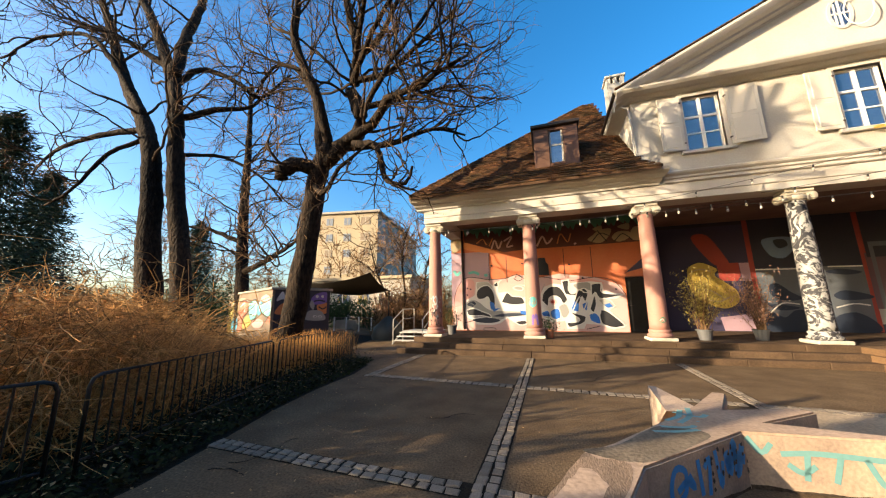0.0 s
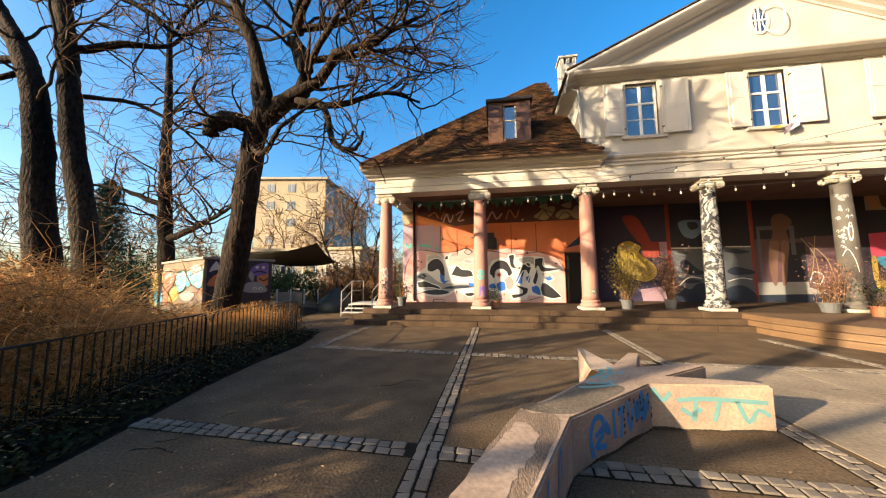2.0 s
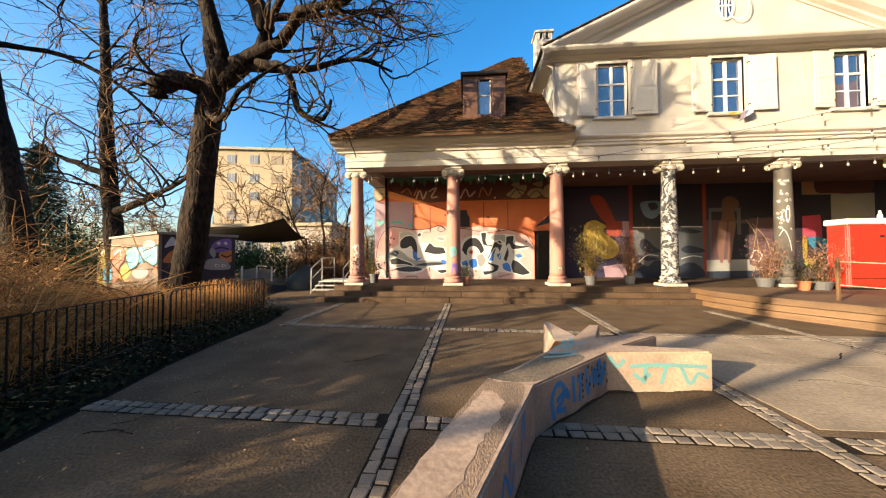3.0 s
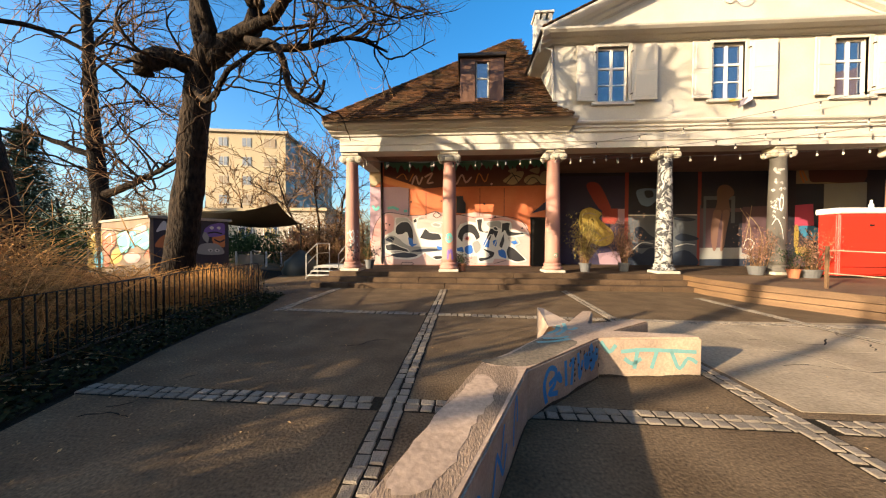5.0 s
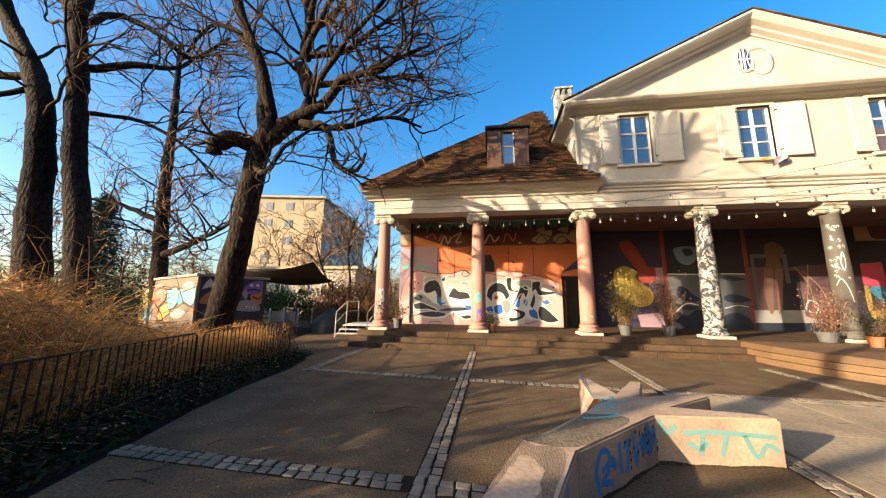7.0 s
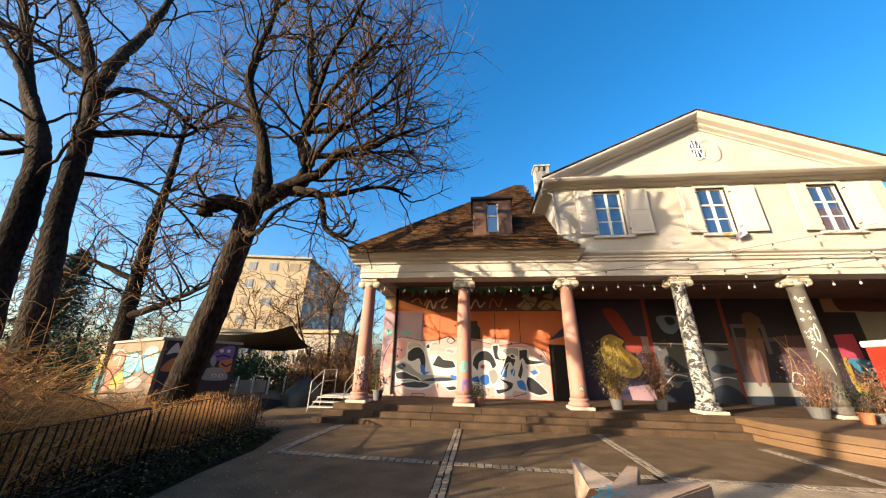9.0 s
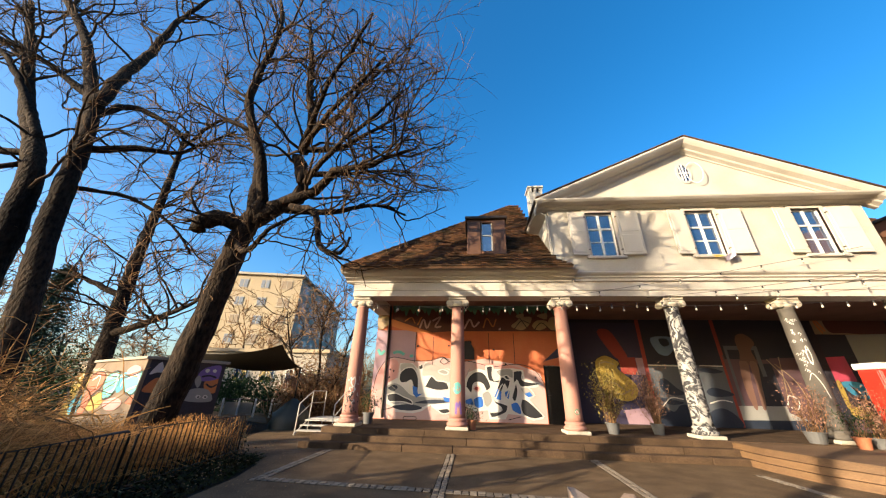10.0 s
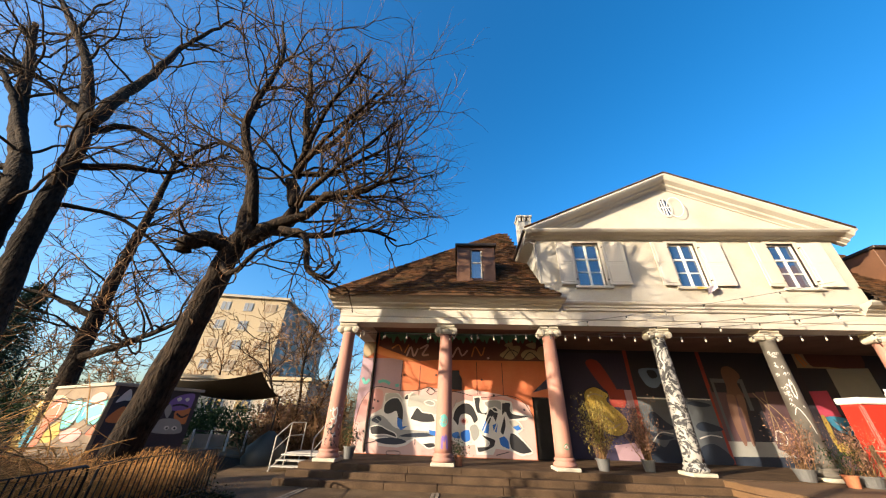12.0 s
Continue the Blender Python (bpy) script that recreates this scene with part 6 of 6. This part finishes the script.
for z in (1.4, 0.85):
    part("rope", Mesh().tube([(8.75, 8.2, z), (9.5, 6.9, z - 0.07), (10.3, 5.6, z)], 0.013, 5), LEDGE_TOP, rail)

# ---- garden beyond the villa's corner ----
SAIL = mat("dark_shade_cloth", (0.06, 0.05, 0.04), 0.9, 0.15, 2, 0.1)
sail = thing("shade_sail", "dark grey stretched fabric shade sail", "shade sail")
m = Mesh()
N = 10
A_, B_, C_, D_ = Vector((-14.2, 14.6, 3.25)), Vector((-8.2, 13.5, 3.3)), Vector((-8.6, 16.2, 2.55)), Vector((-14.5, 17.2, 2.9))
grid = [A_.lerp(B_, i / N).lerp(D_.lerp(C_, i / N), j / N) - Vector((0, 0, 0.45 * (4 * (i / N) * (1 - i / N)) * 0.8 + 0.15 * 4 * (j / N) * (1 - j / N))) for j in range(N + 1) for i in range(N + 1)]
fs = [(j * (N + 1) + i, j * (N + 1) + i + 1, (j + 1) * (N + 1) + i + 1, (j + 1) * (N + 1) + i) for j in range(N) for i in range(N)]
m.add(grid, fs).add([p - Vector((0, 0, 0.012)) for p in grid], [q[::-1] for q in fs])
part("cloth", m, SAIL, sail, smooth=True)
part("rope", Mesh().tube([B_, (-5.2, 12.2, 3.9), (-4.4, 11.9, 4.4)], 0.012, 5), WIRE, sail)
for p in (A_, D_, C_):
    part("mast", Mesh().tube([(p.x, p.y, 0), p], 0.04, 6), IRON, sail)

STEEL = mat("pale_grey_steel", (0.42, 0.40, 0.36), 0.55, 0.1, 5, 0.05)
st = thing("side_steps", "white painted steel steps and handrails beside the portico", "steps")
for k in range(3):
    part("tread", Mesh().box(-6.6, -5.2, 12.9 + k * 0.32, 13.25 + k * 0.32, 0.13 + k * 0.15, 0.17 + k * 0.15, 0.006), STEEL, st)
part("landing", Mesh().box(-6.6, -4.88, 13.9, 15.2, 0.46, 0.5, 0.006), STEEL, st)
for x in (-6.6, -5.2):
    part("stringer", Mesh().tube([(x, 12.85, 0.02), (x, 13.9, 0.48)], 0.03, 6), STEEL, st)
    part("handrail", Mesh().tube([(x, 12.9, 0.0), (x, 12.9, 1.05), (x, 13.9, 1.5), (x, 15.2, 1.5), (x, 15.2, 0.0)], 0.022, 6), STEEL, st)
    part("midrail", Mesh().tube([(x, 12.9, 0.6), (x, 13.9, 1.05), (x, 15.2, 1.05)], 0.015, 5), STEEL, st)
    part("baluster", Mesh().tube([(x, 13.9, 0.0), (x, 13.9, 1.5)], 0.02, 6), STEEL, st)

TARP = mat("dark_green_tarp", (0.02, 0.028, 0.026), 0.55, 0.2, 4, 0.3)
tarp = Mesh()
rt = np.random.RandomState(5)
rings, sides = 7, 16
for k in range(rings):
    for i in range(sides):
        a = 2 * math.pi * i / sides
        rr = (0.85 - 0.75 * (k / (rings - 1)) ** 2.2) * (1 + rt.normal(0, 0.06))
        tarp.v.append((-7.9 + rr * math.cos(a), 14.9 + rr * math.sin(a), 1.15 * k / (rings - 1)))
tarp.f += [(k * sides + i, k * sides + (i + 1) % sides, (k + 1) * sides + (i + 1) % sides, (k + 1) * sides + i) for k in range(rings - 1) for i in range(sides)] + [tuple(range((rings - 1) * sides, rings * sides))]
tagged(part("tarpaulin", tarp, TARP, smooth=True), "dark green tarpaulin heaped over stored things", "tarpaulin")

fence2 = thing("low_railing", "low white railing with boards along the garden path", "railing")
for i in range(6):
    x = -14.5 + i * 1.0
    part("post", Mesh().box(x - 0.04, x + 0.04, 19.2, 19.28, 0, 0.95), WHITE, fence2)
part("rail", Mesh().box(-14.5, -9.5, 19.22, 19.26, 0.85, 0.92), IRON, fence2)
for x0, x1 in ((-14.4, -12.7), (-11.4, -10.6)):
    part("board", Mesh().box(x0, x1, 19.3, 19.33, 0.1, 0.75), APT_SIDE, fence2)

low = thing("garden_building", "low pale flat roofed building behind the garden", "building")
part("wall", Mesh().box(-27, -13.5, 30, 36, 0, 4.6), APT_SIDE, low)
part("roof", Mesh().box(-27.3, -13.2, 29.7, 36.3, 4.6, 4.9), APT, low)
for x in (-25, -22.4, -19.8, -17.2, -15.4):
    wr = tagged(new("window"), "dark window with white frame")
    wr.parent = low
    part("window_frame", Mesh().box(x, x + 1.5, 29.94, 30.0, 1.9, 3.1), WHITE, wr)
    for k in (0, 1):
        part("pane", Mesh().box(x + 0.07 + k * 0.72, x + 0.7 + k * 0.72, 29.9, 29.94, 1.97, 3.03), PANE, wr)


def leafy(name, label, spots, count, high, size, material, seed, lumps=14):
    """A shrub mass of small leaves gathered in uneven clumps."""
    r = np.random.RandomState(seed)
    x0, x1, y0, y1 = spots
    cl = [(r.uniform(x0, x1), r.uniform(y0, y1), high * r.uniform(0.2, 0.8), r.uniform(0.3, 0.55) * high) for _ in range(lumps)]
    m = Mesh()
    for _ in range(count):
        cx, cy, cz, cr = cl[r.randint(lumps)]
        v = r.normal(0, 1, 3)
        v *= cr * r.uniform(0.5, 1.05) / np.linalg.norm(v)
        s = size * r.uniform(0.6, 1.4)
        mm = pose(cx + v[0], cy + v[1], max(0.05, cz + v[2]), r.uniform(0, 360), r.uniform(0, 360), r.uniform(0, 360))
        m.add([mm @ Vector(c) for c in ((-s, 0, 0), (0, -s * 0.5, 0), (s, 0, 0), (0, s * 0.5, 0))], [(0, 1, 2, 3)])
    return tagged(part(name, m, material), label, "shrub", "", "stuff")


leafy("hedge", "dark evergreen shrubs along the garden path", (-24, -8.5, 20.5, 24), 12000, 2.2, 0.08, GLEAF, 14, 26)
leafy("hedge", "dark evergreen shrub among the trunks", (-22, -18, 12.5, 17), 9000, 3.0, 0.055, GLEAF, 15, 14)
leafy("hedge", "brown leaved shrubs beside the portico", (-10.5, -6.5, 17.5, 20), 5000, 2.6, 0.08, DRY, 16, 14)
thicket("brush", "bare shrub stems beside the portico corner", (-10, -5.5, 16.5, 20), 2600, 3.8, 0.012, 17, TWIG)

g1 = Tree(71)
g1.thin = 0.01
g1.limb([(-8.6, 17.5, -0.1), (-9.0, 17.4, 1.5), (-10.0, 17.3, 3.6), (-10.6, 17.2, 5.6)], 0.09, 0.03, 12, 2.0, 8, 0.05, 0.3)
g1.limb([(-8.6, 17.5, 0.2), (-8.2, 17.5, 2.2), (-8.4, 17.4, 4.6), (-8.0, 17.4, 6.4)], 0.09, 0.03, 14, 2.2, 8, 0.05, 0.3)
g1.limb([(-8.5, 17.5, 0.2), (-7.2, 17.6, 2.0), (-6.8, 17.6, 4.2), (-6.2, 17.6, 5.8)], 0.08, 0.03, 13, 2.2, 8, 0.05, 0.3)
g1.finish("small bare garden tree with several slim stems")


def conifer(x, y, h, w, seed, label):
    r = np.random.RandomState(seed)
    root = thing("conifer", label, "tree", "", "conifers")
    part("trunk", Mesh().tube([(x, y, 0), (x, y, h * 0.5), (x, y, h)], [h * 0.018, h * 0.012, 0.03], 8), BARK, root)
    m = Mesh()
    for _ in range(int(h * 46)):
        z = h * r.uniform(0.12, 0.98)
        a, reach = r.uniform(0, 6.28), w * (1 - z / h) ** 0.8 * r.uniform(0.6, 1.1) + 0.2
        for k in range(14):
            t = r.uniform(0.15, 1)
            q = np.array([x + math.cos(a) * reach * t, y + math.sin(a) * reach * t, z - 0.25 * reach * t * t + 0.1 * reach]) + r.normal(0, 0.22, 3)
            s = r.uniform(0.16, 0.32)
            mm = pose(*q, r.uniform(-40, 40), r.uniform(-40, 40), math.degrees(a) + r.uniform(-50, 50))
            m.add([mm @ Vector(c) for c in ((-s, 0, 0), (0, -s * 0.22, 0), (s, 0, -0.05), (0, s * 0.22, 0))], [(0, 1, 2, 3)])
    tagged(part("crown", m, NEEDLE, root), kind="stuff")
    return root


NEEDLE = mat("conifer_needles", (0.02, 0.042, 0.02), 0.7, 0.2, 4, 0, (0.04, 0.06, 0.03), island=0.5)
conifer(-31, 8.6, 14, 4.5, 3, "dark green spreading conifer beyond the shrubs")
conifer(-35, 12.0, 12, 4.0, 4, "dark green conifer beyond the shrubs")
conifer(-33.5, 22, 10.5, 3.0, 5, "dark green conifer between the bare trunks")
far = Tree(83)
far.thin = 0.03
for i in range(26):
    a = radians(14 + i * 3.6)
    dist = 42 + 16 * ((i * 7) % 5) / 4
    x, y, h = -dist * math.cos(a - 0.25), dist * math.sin(a - 0.25), 6 + ((i * 5) % 7) * 0.6
    far.limb([(x, y, 0), (x + 0.2, y, h * 0.4), (x - 0.3, y, h * 0.8)], 0.2, 0.06, 7, h * 0.42, 5, 0.03, 0.25)
wood_ob = thing("far_wood", "line of bare trees in the far distance", "trees", "stuff")
tagged(part("stem", far.wood, BARK, wood_ob), kind="stuff")
tagged(part("branchwork", far.limbs, TWIG, wood_ob), kind="stuff")
tagged(part("crown", far.twigs, TWIG, wood_ob), kind="stuff")
